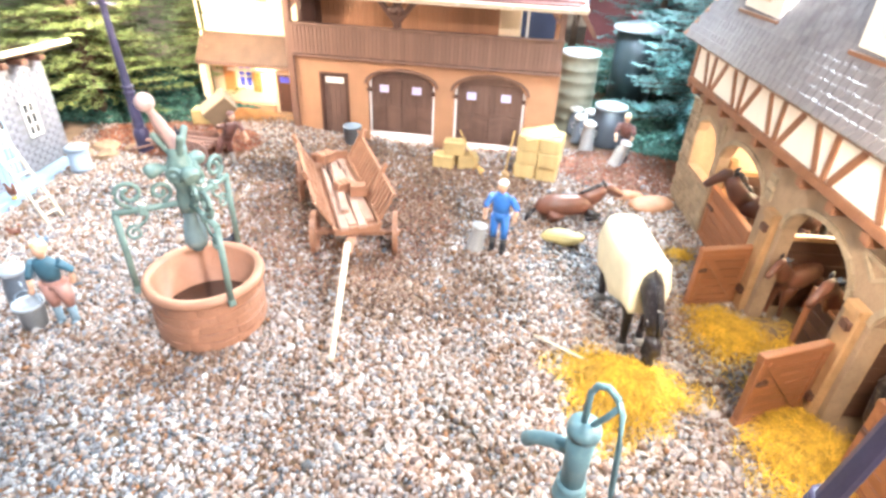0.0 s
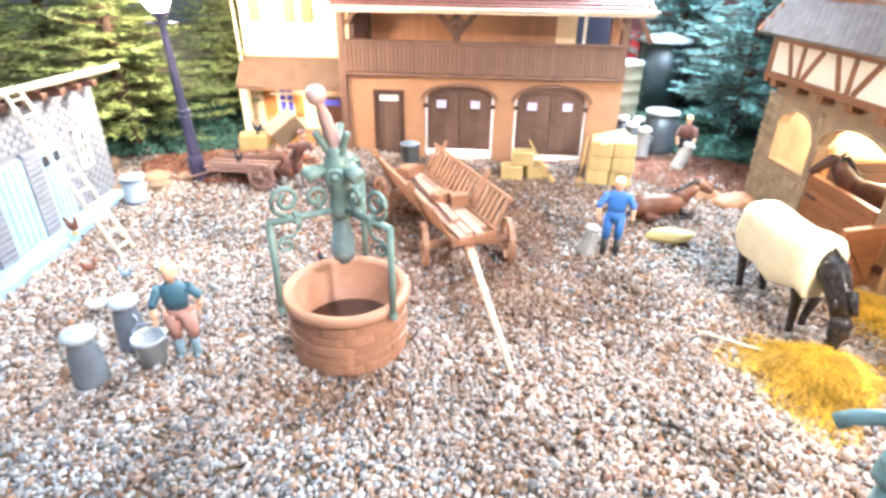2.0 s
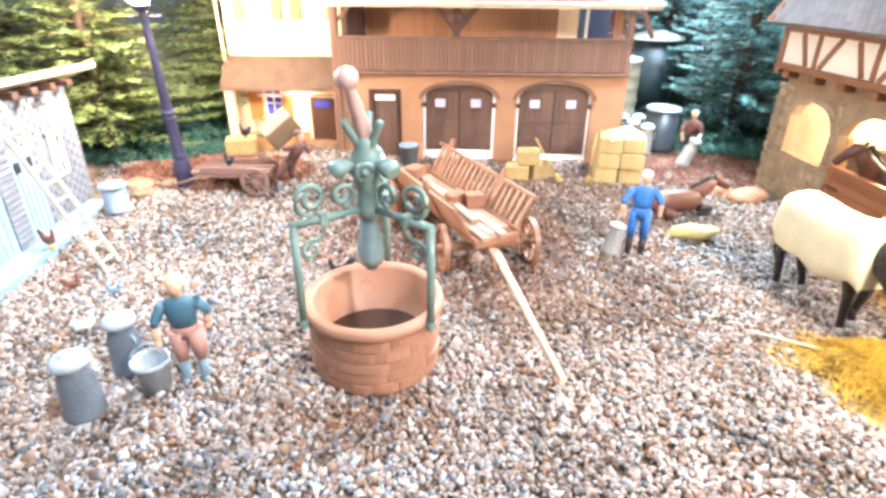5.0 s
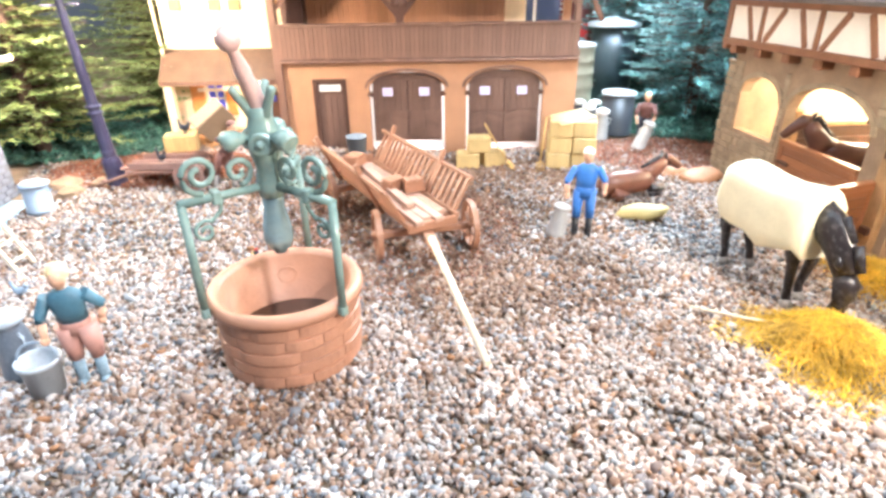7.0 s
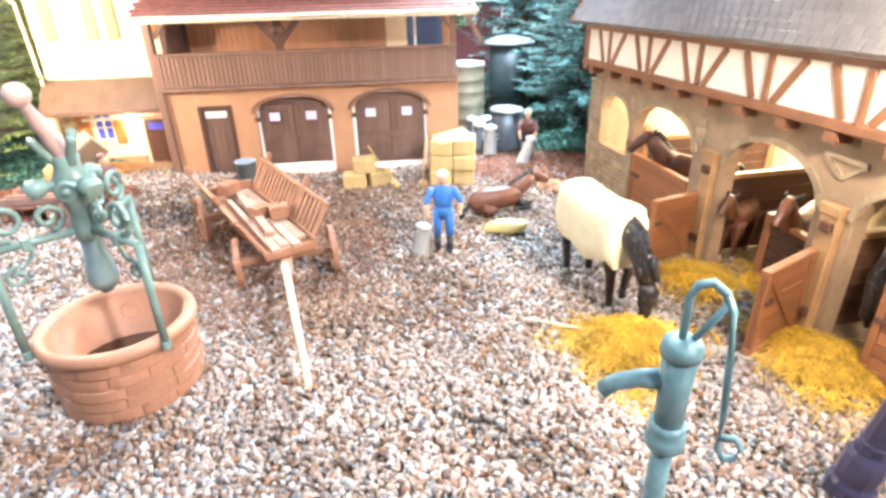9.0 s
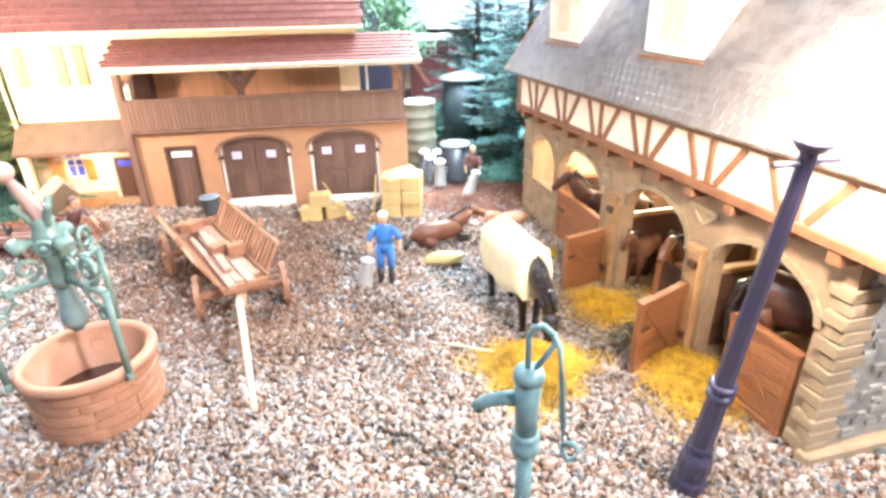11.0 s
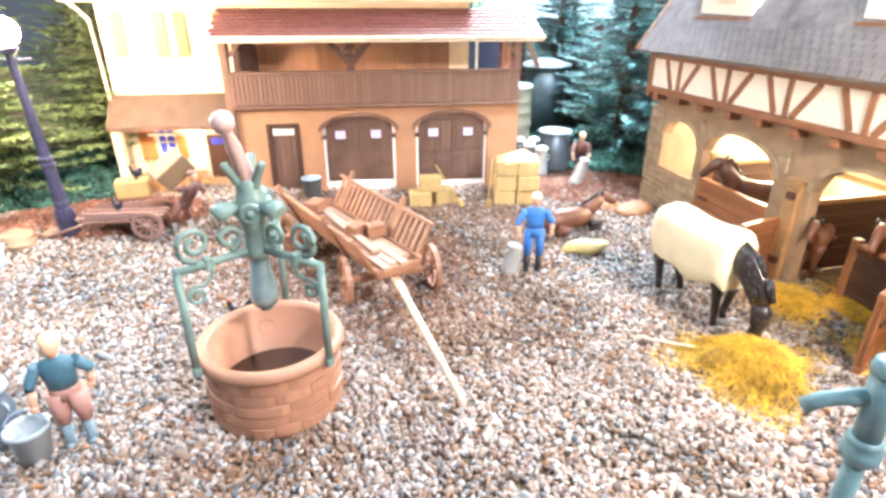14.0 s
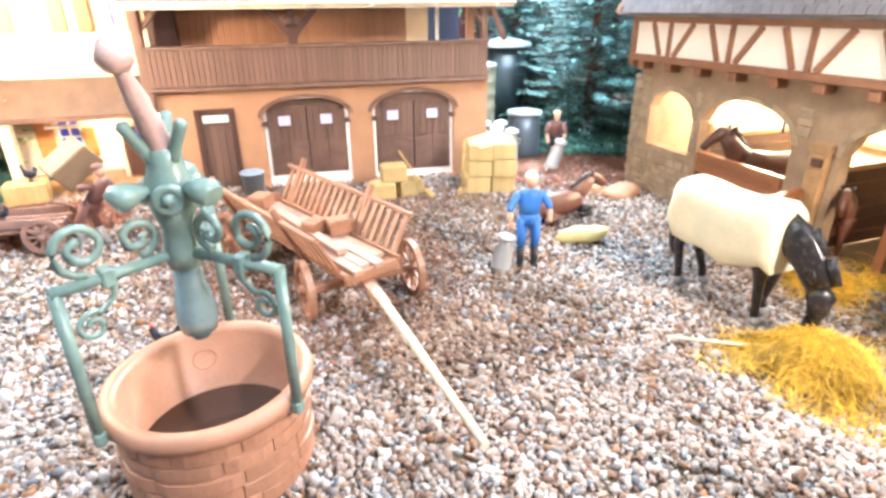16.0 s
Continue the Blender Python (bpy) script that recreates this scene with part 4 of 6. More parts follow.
def wheel(parent, at_, r, material=None, wide=0.005):
    material = material or M_CART
    w = part("wheel", lathe(bmesh.new(), [(r - 0.004, -wide / 2), (r, -wide / 2), (r, wide / 2), (r - 0.004, wide / 2), (r - 0.004, -wide / 2)], 28, smooth=False), material, parent, "spoked wooden wheel")
    w.matrix_local = Matrix.Translation(at_) @ pose(0, 0, 0, 0, 90, 0)
    part("hub", lathe(bmesh.new(), [(0, -0.005), (0.003, -0.005), (0.0042, 0), (0.003, 0.005), (0, 0.005)], 12), material, w)
    for k in range(10):
        q = 2 * math.pi * k / 10
        part("spoke", slab(bmesh.new(), (0.003 * math.cos(q), 0.003 * math.sin(q), 0), ((r - 0.003) * math.cos(q), (r - 0.003) * math.sin(q), 0), 0.0024, 0.0018), material, w)
    return w


cart = thing("hay_cart", at(-0.062, 0.572, 23.5), "red-brown wooden hay cart with slatted ladder sides, loaded with planks", "cart")
bed = part("bed", bx(-0.0225, 0.0225, -0.004, 0.176, 0.032, 0.0355, 0.0006), M_CART, cart)
part("end_board", bx(-0.0235, 0.0235, -0.008, -0.004, 0.030, 0.038, 0.0006), M_CART, cart)
part("end_board", bx(-0.0235, 0.0235, 0.176, 0.180, 0.030, 0.046, 0.0006), M_CART, cart)
for s in (-1, 1):
    lad = part("ladder_side", slab(bmesh.new(), (s * 0.0235, -0.008, 0.038), (s * 0.0235, 0.180, 0.038), 0.0032, 0.004, bevel=0.0005), M_CART, cart, "flared slatted ladder side")
    part("top_rail", slab(bmesh.new(), (s * 0.040, -0.005 if s > 0 else 0.002, 0.067), (s * 0.040, 0.184, 0.068), 0.0036, 0.0034, bevel=0.0006), M_CART, lad)
    for k in range(19):
        y = 0.001 + k * 0.0096
        part("slat", slab(bmesh.new(), (s * 0.0237, y, 0.038), (s * 0.0397, y - 0.001, 0.067), 0.0022, 0.0044, (0, 1, 0)), M_CART, lad)
    for y in (0.052, 0.160):
        part("stake", slab(bmesh.new(), (s * 0.0215, y, 0.028), (s * 0.0445, y, 0.078), 0.0045, 0.0045, (0, 1, 0), 0.0006), M_CART, lad)
bogie = part("front_axle", bx(-0.040, 0.040, -0.004, 0.004, 0.020, 0.026, 0.001), M_CART, cart, "front axle turned in its pivot")
bogie.matrix_local = pose(0, 0.010, 0, 0, 0, -15.5)
part("rear_axle", bx(-0.040, 0.040, 0.141, 0.149, 0.021, 0.027, 0.001), M_CART, cart)
part("perch", bx(-0.004, 0.004, 0.0, 0.16, 0.024, 0.031, 0.0008), M_CART, cart)
for s in (-1, 1):
    q = radians(-15.5)
    wheel(cart, (0, 0, 0), 0.0225).matrix_local = pose(s * 0.042 * math.cos(q), 0.010 + s * 0.042 * math.sin(q), 0.0225, 0, 0, -15.5) @ pose(0, 0, 0, 0, 90, 0)
    wheel(cart, (s * 0.042, 0.145, 0.0245), 0.0245)
ci = at(-0.062, 0.572, 23.5).inverted()
part("tongue_block", slab(bmesh.new(), ci @ Vector((-0.066, 0.582, 0.026)), ci @ Vector((-0.0615, 0.524, 0.031)), 0.0095, 0.0042, bevel=0.0008), M_CART, cart)
part("drawbar", tube(bmesh.new(), [ci @ Vector((-0.0635, 0.538, 0.0335)), ci @ Vector((-0.043, 0.393, 0.0185))], [0.0032, 0.0024], 10), M_LIGHTWOOD, cart, "pale bare wooden drawbar")
for k, (x, y0, y1, dx) in enumerate(((-0.014, -0.010, 0.145, 0.003), (-0.0045, -0.004, 0.160, -0.003), (0.005, -0.009, 0.135, 0.002), (0.0145, 0.004, 0.165, -0.003), (-0.008, 0.02, 0.172, 0.010))):
    lift = 0.0 if k < 4 else 0.0045
    solo("plank", slab(bmesh.new(), (x, y0, 0.0385 + lift), (x + dx, y1, 0.0385 + lift), 0.0085, 0.0045, bevel=0.0006), M_CARTBOARD, cart.matrix_world.copy(), "rough pale brown plank lying in the hay cart", "plank", "planks in the cart")


def crate(m, x, y, z):
    c = thing("crate", m, "small red-brown wooden crate lying on the planks", "crate", "crates in the cart")
    part("body", bx(-x, x, -y, y, 0, z, 0.0005), M_CART, c)
    for s in (-1, 1):
        for k in range(3):
            part("slat", bx(-x - 0.0008, x + 0.0008, s * y - 0.0008, s * y + 0.0008, z * (0.04 + 0.33 * k), z * (0.27 + 0.33 * k)), M_CART, c)
    for k in range(3):
        part("slat", bx(-x + 2 * x * k / 3 + 0.0006, -x + 2 * x * (k + 1) / 3 - 0.0006, -y - 0.0008, y + 0.0008, z - 0.0004, z + 0.0012), M_CART, c)
    return c


C0 = cart.matrix_world
crate(C0 @ pose(0.000, 0.072, 0.0412, 0, 0, 20), 0.009, 0.006, 0.010)
crate(C0 @ pose(0.014, 0.060, 0.0412, 0, 0, -8), 0.0085, 0.006, 0.011)
crate(C0 @ pose(-0.008, 0.150, 0.0455, 0, 0, 35), 0.009, 0.007, 0.010)

# ---- hand pump ----
M_PUMP = mat("blue_green_cast_iron", (0.13, 0.24, 0.27), 0.4, 0.18, 80, 0.2, 400, dirt=(0.28, 0.36, 0.34))
pump = thing("hand_pump", pose(0.119, 0.266, 0) @ Matrix.Diagonal((0.98, 0.98, 1.11, 1)), "blue-green cast-iron hand pump on a tall pipe", "pump")
part("pipe", lathe(bmesh.new(), [(0, -0.003), (0.0052, -0.003), (0.0048, 0.054), (0, 0.054)], 16), M_PUMP, pump)
part("flange", lathe(bmesh.new(), [(0, 0.053), (0.0075, 0.053), (0.0088, 0.055), (0.0088, 0.0595), (0.0072, 0.061), (0.0082, 0.063), (0.0078, 0.0655), (0, 0.066)], 20), M_PUMP, pump)
part("barrel", lathe(bmesh.new(), [(0, 0.065), (0.0062, 0.065), (0.0066, 0.08), (0.0076, 0.098), (0, 0.098)], 20), M_PUMP, pump)
part("cap", lathe(bmesh.new(), [(0, 0.0975), (0.0084, 0.0975), (0.0088, 0.1005), (0.0078, 0.1035), (0.003, 0.105), (0, 0.105)], 20), M_PUMP, pump, "lighter worn cap")
part("spout", tube(bmesh.new(), [(-0.002, 0.001, 0.086), (-0.012, 0.008, 0.083), (-0.020, 0.013, 0.079), (-0.0245, 0.016, 0.074)], [0.0046, 0.0038, 0.0036, 0.0040], 12), M_PUMP, pump)
part("rod", tube(bmesh.new(), [(-0.001, 0, 0.104), (-0.001, 0, 0.122), (0.001, -0.001, 0.127), (0.005, -0.004, 0.129), (0.010, -0.007, 0.125)], 0.0017, 10), M_PUMP, pump)
part("strut", tube(bmesh.new(), [(0.003, -0.002, 0.105), (0.007, -0.005, 0.113), (0.0105, -0.0075, 0.121)], 0.0015, 8), M_PUMP, pump)
part("handle", tube(bmesh.new(), [(0.0095, -0.007, 0.125), (0.0125, -0.009, 0.119), (0.0145, -0.0105, 0.10), (0.0165, -0.012, 0.075), (0.0172, -0.0125, 0.059), (0.0195, -0.014, 0.0545), (0.0232, -0.0165, 0.056), (0.0245, -0.0175, 0.0615), (0.022, -0.0155, 0.0655), (0.0178, -0.0128, 0.064)], 0.0016, 10), M_PUMP, pump, "bent lever ending in a loop")

# ---- horses and figures: moulded, each in one piece ----
M_SKIN = mat("painted_skin", (0.62, 0.36, 0.24), 0.5, 0.08, 80, 0.1)
M_BLUE = mat("painted_blue_overall", (0.035, 0.17, 0.52), 0.5, 0.12, 80, 0.15)
M_BOOT = mat("painted_black_boots", (0.02, 0.02, 0.025), 0.4, 0.2, 80, 0.15)
M_STRAWHAIR = mat("painted_straw_hat", (0.75, 0.56, 0.30), 0.55, 0.1, 80, 0.15)
M_TEAL = mat("painted_teal_jumper", (0.05, 0.13, 0.18), 0.5, 0.15, 80, 0.15)
M_ROSE = mat("painted_rose_breeches", (0.46, 0.24, 0.20), 0.5, 0.1, 80, 0.15)
M_GREYBOOT = mat("painted_grey_boots", (0.15, 0.22, 0.27), 0.45, 0.2, 80, 0.15, dirt=(0.6, 0.6, 0.58))
M_BROWNCOAT = mat("painted_brown_clothes", (0.16, 0.07, 0.06), 0.5, 0.15, 80, 0.15)
M_SLATEBLUE = mat("painted_dark_blue_trousers", (0.04, 0.055, 0.09), 0.5, 0.15, 80, 0.15)
M_BAY = mat("painted_bay_coat", (0.14, 0.052, 0.032), 0.42, 0.25, 60, 0.15, 300)
M_DARKBAY = mat("painted_dark_bay_coat", (0.075, 0.030, 0.022), 0.3, 0.3, 60, 0.15, 300)
M_BLACKCOAT = mat("painted_black_coat", (0.018, 0.014, 0.016), 0.3, 0.3, 80, 0.15, 300, dirt=(0.35, 0.32, 0.32), dirt_amount=0.25)
M_HOOF = mat("painted_grey_hoof", (0.25, 0.23, 0.22), 0.5, 0.15, 80, 0.1)
M_BLANKET = mat("cream_horse_rug", (0.74, 0.66, 0.47), 0.7, 0.06, 60, 0.2, 300, dirt=(0.6, 0.52, 0.36))


def figure(m, label, top, legs, boots, hair, head=None, lean=0.0, right=None, left=None, hat=True, scale=1.0, stride=0.0, puff=1.0):
    bm = bmesh.new()
    for s, st_ in ((-1, stride), (1, -stride)):
        tube(bm, [(s * 0.0056, st_, 0.0), (s * 0.0056, st_ - 0.0004, 0.004), (s * 0.0055, st_ * 0.6, 0.017)], [(0.0030, 0.0036), (0.0029, 0.0030), (0.0033, 0.0033)], 10, 2, up=(0, 1, 0))
        tube(bm, [(s * 0.0056, st_ + 0.002, 0.0018), (s * 0.0060, st_ - 0.006, 0.0015)], [(0.0028, 0.0022), (0.0020, 0.0014)], 8, 2)
        tube(bm, [(s * 0.0055, st_ * 0.6, 0.0165), (s * 0.0054, st_ * 0.3, 0.026), (s * 0.0044, lean * 0.3, 0.040)], [(0.0036, 0.0036), (0.0040 * puff, 0.0042 * puff), (0.0050 * puff, 0.0052 * puff)], 10, 1, up=(0, 1, 0))
    tube(bm, [(0, lean * 0.3, 0.035), (0, lean * 0.4, 0.041), (0, lean * 0.5, 0.0445)], [(0.0078, 0.0058), (0.0084, 0.0062), (0.0078, 0.0056)], 12, 1, up=(0, 1, 0))
    tube(bm, [(0, lean * 0.5, 0.043), (0, lean * 0.7, 0.050), (0, lean * 0.9, 0.057), (0, lean, 0.0615), (0, lean, 0.064)], [(0.0078, 0.0056), (0.0084, 0.0062), (0.0096, 0.0060), (0.0080, 0.0046), (0.0034, 0.0030)], 12, 0, up=(0, 1, 0))
    blob(bm, (0, lean - 0.001, 0.0705), (0.0044, 0.0050, 0.0060), idx=3)
    if hat:
        blob(bm, (0, lean + 0.0004, 0.0735), (0.0050, 0.0056, 0.0040), idx=4)
    else:
        blob(bm, (0, lean + 0.0012, 0.0728), (0.0056, 0.0060, 0.0058), idx=4)
    tube(bm, [(0, lean, 0.062), (0, lean - 0.0004, 0.068)], 0.0026, 8, 3)
    for s, hand in ((-1, right), (1, left)):
        hand = hand or (s * 0.0125, -0.003, 0.038)
        sh = Vector((s * 0.0088, lean * 0.9, 0.0595))
        h = Vector(hand)
        el = (sh + h) / 2 + Vector((s * 0.0035, 0.003, 0))
        tube(bm, [sh, el, el.lerp(h, 0.25)], [0.0036, 0.0030, 0.0029], 10, 0)
        tube(bm, [el.lerp(h, 0.2), h], [0.0026, 0.0019], 8, 3)
        blob(bm, h, (0.0024, 0.0024, 0.0028), idx=3)
    bmesh.ops.scale(bm, vec=(scale,) * 3, verts=bm.verts)
    return solo("figurine", bm, [top, legs, boots, M_SKIN, hair], m, label, "figurine")


figure(at(0.085, 0.602, -18), "moulded figurine in blue overalls, black boots, pale cap", M_BLUE, M_BLUE, M_BOOT, M_WHITE, right=(-0.0145, -0.003, 0.036), left=(0.0150, -0.004, 0.040), scale=1.1)
figure(at(-0.285, 0.431, 10), "moulded figurine in teal jumper and rose breeches, blond hair", M_TEAL, M_ROSE, M_GREYBOOT, M_STRAWHAIR, hat=False, lean=-0.003, right=(-0.0155, -0.006, 0.034), left=(0.0120, 0.003, 0.038), scale=1.06, puff=1.3)
figure(at(0.269, 0.885, -25), "moulded brown-clothed figurine holding a milk can", M_BROWNCOAT, M_SLATEBLUE, M_BOOT, M_STRAWHAIR, lean=-0.013, right=(-0.010, -0.016, 0.036), left=(0.010, -0.017, 0.036), scale=1.0)
figure(at(-0.279, 0.752, 62), "stooping brown figurine carrying a box on its back", M_BROWNCOAT, M_BROWNCOAT, M_HOOF, M_BROWNCOAT, lean=-0.024, right=(-0.012, -0.012, 0.058), left=(0.012, -0.034, 0.040), stride=0.008, scale=1.0)
solo("carried_box", bx(-0.019, 0.019, -0.012, 0.012, -0.0125, 0.0125, 0.0012), mat("brown_cardboard", (0.24, 0.16, 0.095), 0.7, 0.1, 50, 0.2), pose(-0.281, 0.758, 0.086, 18, -36, 24), "brown cardboard box carried on the stooping figurine's back", "box")


def horse(m, label, coat, mane, neck, head, rug=None, legs=None, socks=None, tail=True, scale=1.0, bridle=None):
    """A moulded horse that faces +x; withers about 0.066 above its hooves."""
    bm = bmesh.new()
    tube(bm, [(-0.037, 0, 0.050), (-0.034, 0, 0.051), (-0.027, 0, 0.0525), (-0.012, 0, 0.0510), (0.006, 0, 0.0505), (0.020, 0, 0.0525), (0.029, 0, 0.0535), (0.033, 0, 0.053)],
         [(0.003, 0.005), (0.0085, 0.0100), (0.0118, 0.0142), (0.0120, 0.0140), (0.0125, 0.0145), (0.0115, 0.0148), (0.0080, 0.0110), (0.003, 0.004)], 16, 0)
    tube(bm, neck[0], neck[1], 12, 0)
    tube(bm, head[0], head[1], 12, 0)
    hp, up = Vector(head[0][0]), Vector((0, 0, 1))
    d = (Vector(head[0][-1]) - hp).normalized()
    for s in (-1, 1):
        e = hp + Vector((0, s * 0.003, 0)) - d * 0.001
        tube(bm, [e, e - d * 0.003 + Vector((0, s * 0.0022, 0.0010)), e - d * 0.0065 + Vector((0, s * 0.0030, 0.0015))], [0.0014, 0.0021, 0.0003], 6, 1)
    ns = [Vector(p) for p in neck[0]]
    for a, b in zip(ns, ns[1:]):
        t = (b - a).normalized()
        up_ = (Vector((0, 1, 0)).cross(t)).normalized()
        if up_.z < 0 and abs(t.z) < 0.9:
            up_ = -up_
        r = neck[1][1]
        r = r[1] if isinstance(r, tuple) else r
        tube(bm, [a + up_ * r * 0.92, b + up_ * r * 0.72], [(0.0016, 0.004), (0.0014, 0.0034)], 6, 1)
    legs = legs or [(-0.027, -0.007, -0.029), (-0.026, 0.007, -0.023), (0.023, -0.0065, 0.026), (0.022, 0.0065, 0.020)]
    for i, (x, y, foot) in enumerate(legs):
        hind = i < 2
        k = -0.005 if hind else 0.0015
        pts = [(x, y, 0.050), (x + (0.002 if hind else 0), y, 0.040), (x + k, y, 0.026), (foot, y, 0.010), (foot + 0.001, y, 0.004)]
        tube(bm, pts, [(0.0055, 0.0088), (0.0050, 0.0070), (0.0030, 0.0034), (0.0022, 0.0024), (0.0026, 0.0028)], 10, 2 if socks else 0, up=(0, 1, 0))
        tube(bm, [(foot + 0.001, y, 0.0052), (foot + 0.0025, y, 0.0)], [(0.0027, 0.0030), (0.0036, 0.0042)], 10, 3, up=(0, 1, 0))
    if tail:
        tube(bm, [(-0.036, 0, 0.058), (-0.041, 0, 0.054), (-0.043, 0, 0.040), (-0.042, 0, 0.020), (-0.041, 0, 0.014)], [0.0020, 0.0032, 0.0042, 0.0034, 0.0010], 10, 1)
    if rug:
        prof, n = [], 20
        rows = []
        xs = [-0.0405, -0.039, -0.033, -0.022, -0.010, 0.004, 0.016, 0.026, 0.031]
        for i, x in enumerate(xs):
            w = (0.0085, 0.0128, 0.0156, 0.0166, 0.0168, 0.0168, 0.0160, 0.0146, 0.0112)[i]
            top = (0.0615, 0.0660, 0.0690, 0.0682, 0.0668, 0.0672, 0.0694, 0.0706, 0.0690)[i]
            low = 0.0350 + 0.0026 * math.sin(i * 2.2) - (0.004 if 3 <= i <= 6 else 0)
            ring = []
            for k in range(n):
                q = 2 * math.pi * k / n
                c, sn = math.cos(q), math.sin(q)
                wave = 0.0009 * math.sin(i * 2.1 + k * 1.7)
                z = 0.050 + (top - 0.050) * sn if sn >= 0 else 0.050 + (0.050 - low) * max(-1, sn * 1.5)
                flare = 1.0 if sn >= 0 else 1.0 + 0.12 * abs(sn)
                ring.append(bm.verts.new((x, (w + wave) * flare * (abs(c) ** 0.6) * (1 if c > 0 else -1), z)))
            rows.append(ring)
        for r0, r1 in zip(rows, rows[1:]):
            for k in range(n):
                f = bm.faces.new((r0[k], r0[(k + 1) % n], r1[(k + 1) % n], r1[k]))
                f.smooth, f.material_index = True, 4
        for r in (rows[0], rows[-1]):
            bm.faces.new(r).material_index = 4
    bmesh.ops.scale(bm, vec=(scale,) * 3, verts=bm.verts)
    return solo("model_horse", bm, [coat, mane, socks or coat, M_HOOF, rug or coat], m, label, "horse figurine")


GRAZE = ([(0.024, 0, 0.055), (0.034, 0, 0.053), (0.044, 0, 0.044), (0.052, 0, 0.033)], [(0.0075, 0.0120), (0.0064, 0.0108), (0.0054, 0.0088), (0.0046, 0.0070)])
GRAZE_HEAD = ([(0.0500, 0, 0.0345), (0.0535, 0, 0.0290), (0.0540, 0, 0.0215), (0.0525, 0, 0.0130), (0.0515, 0, 0.0075), (0.0512, 0, 0.0055)], [(0.0036, 0.0046), (0.0050, 0.0074), (0.0046, 0.0066), (0.0036, 0.0048), (0.0036, 0.0046), (0.0024, 0.0030)])
UP = ([(0.024, 0, 0.056), (0.033, 0, 0.064), (0.041, 0, 0.074), (0.046, 0, 0.082)], [(0.0075, 0.0120), (0.0060, 0.0100), (0.0050, 0.0078), (0.0042, 0.0062)])
UP_HEAD = ([(0.0445, 0, 0.084), (0.050, 0, 0.0825), (0.057, 0, 0.077), (0.064, 0, 0.070), (0.0655, 0, 0.0685)], [(0.0040, 0.0050), (0.0044, 0.0064), (0.0036, 0.0048), (0.0031, 0.0038), (0.0022, 0.0028)])
horse(at(0.198, 0.493, -85), "grazing black model horse under a cream rug", M_BLACKCOAT, M_BLACKCOAT, GRAZE, GRAZE_HEAD, rug=M_BLANKET, scale=1.30)
horse(STABLE @ pose(0.372, -0.050, -0.002, 0, 0, 70), "bay model horse looking over the stall door", M_DARKBAY, M_BLACKCOAT, UP, UP_HEAD, scale=1.12)
horse(STABLE @ pose(0.280, -0.038, 0, 0, 0, 122), "small bay model foal in the stall", M_BAY, M_BLACKCOAT, UP, UP_HEAD, scale=0.80)
horse(STABLE @ pose(0.228, -0.057, -0.004, 0, 0, 118), "reddish model horse facing out of the stall", M_BAY, M_BLACKCOAT, UP, UP_HEAD, scale=1.04)
horse(STABLE @ pose(0.066, -0.050, 0, 0, 0, -150), "dark bay model horse turned away, black tail", M_DARKBAY, M_BLACKCOAT, UP, UP_HEAD, socks=M_BAY, scale=1.50)
# the bay that lies by the gate
bm = bmesh.new()
tube(bm, [(-0.034, 0, 0.012), (-0.030, 0, 0.015), (-0.018, 0, 0.0175), (0.000, 0, 0.0165), (0.015, 0, 0.0175), (0.024, 0, 0.018)], [(0.003, 0.004), (0.009, 0.010), (0.0125, 0.0135), (0.0125, 0.0130), (0.0110, 0.0125), (0.005, 0.006)], 14, 0)
tube(bm, [(0.012, 0, 0.019), (0.022, 0, 0.0255), (0.030, 0, 0.0315), (0.0355, 0, 0.0365)], [(0.0085, 0.0120), (0.0066, 0.0105), (0.0052, 0.0082), (0.0040, 0.0056)], 12, 0)
tube(bm, [(0.0325, 0, 0.0375), (0.0385, 0, 0.0365), (0.045, 0, 0.0325), (0.0525, 0, 0.0275), (0.0545, 0, 0.0262)], [(0.0036, 0.0046), (0.0044, 0.0064), (0.0036, 0.0050), (0.0031, 0.0040), (0.0022, 0.0026)], 12, 0)
tube(bm, [(0.010, 0, 0.0300), (0.019, 0, 0.0348), (0.026, 0, 0.0392), (0.032, 0, 0.0425)], [(0.0016, 0.0030)] * 4, 8, 1)
for s in (-1, 1):
    tube(bm, [(0.034, s * 0.003, 0.0405), (0.0325, s * 0.004, 0.047)], [0.0018, 0.0004], 6, 1)
    tube(bm, [(0.016, s * 0.009, 0.010), (0.030, s * 0.011, 0.007), (0.026, s * 0.012, 0.003), (0.016, s * 0.012, 0.0025)], [0.0050, 0.0032, 0.0024, 0.0026], 8, 0 if s > 0 else 1)
    tube(bm, [(-0.024, s * 0.009, 0.011), (-0.010, s * 0.013, 0.007), (-0.022, s * 0.014, 0.003)], [0.0065, 0.0038, 0.0026], 8, 0)
tube(bm, [(-0.033, 0, 0.016), (-0.042, -0.003, 0.008), (-0.046, -0.006, 0.002)], [0.002, 0.003, 0.0015], 8, 1)
bmesh.ops.scale(bm, vec=(1.2, 1.0, 1.02), verts=bm.verts)
solo("model_horse", bm, [M_BAY, M_BLACKCOAT], at(0.170, 0.692, 14), "bay model horse lying on the gravel", "horse figurine")

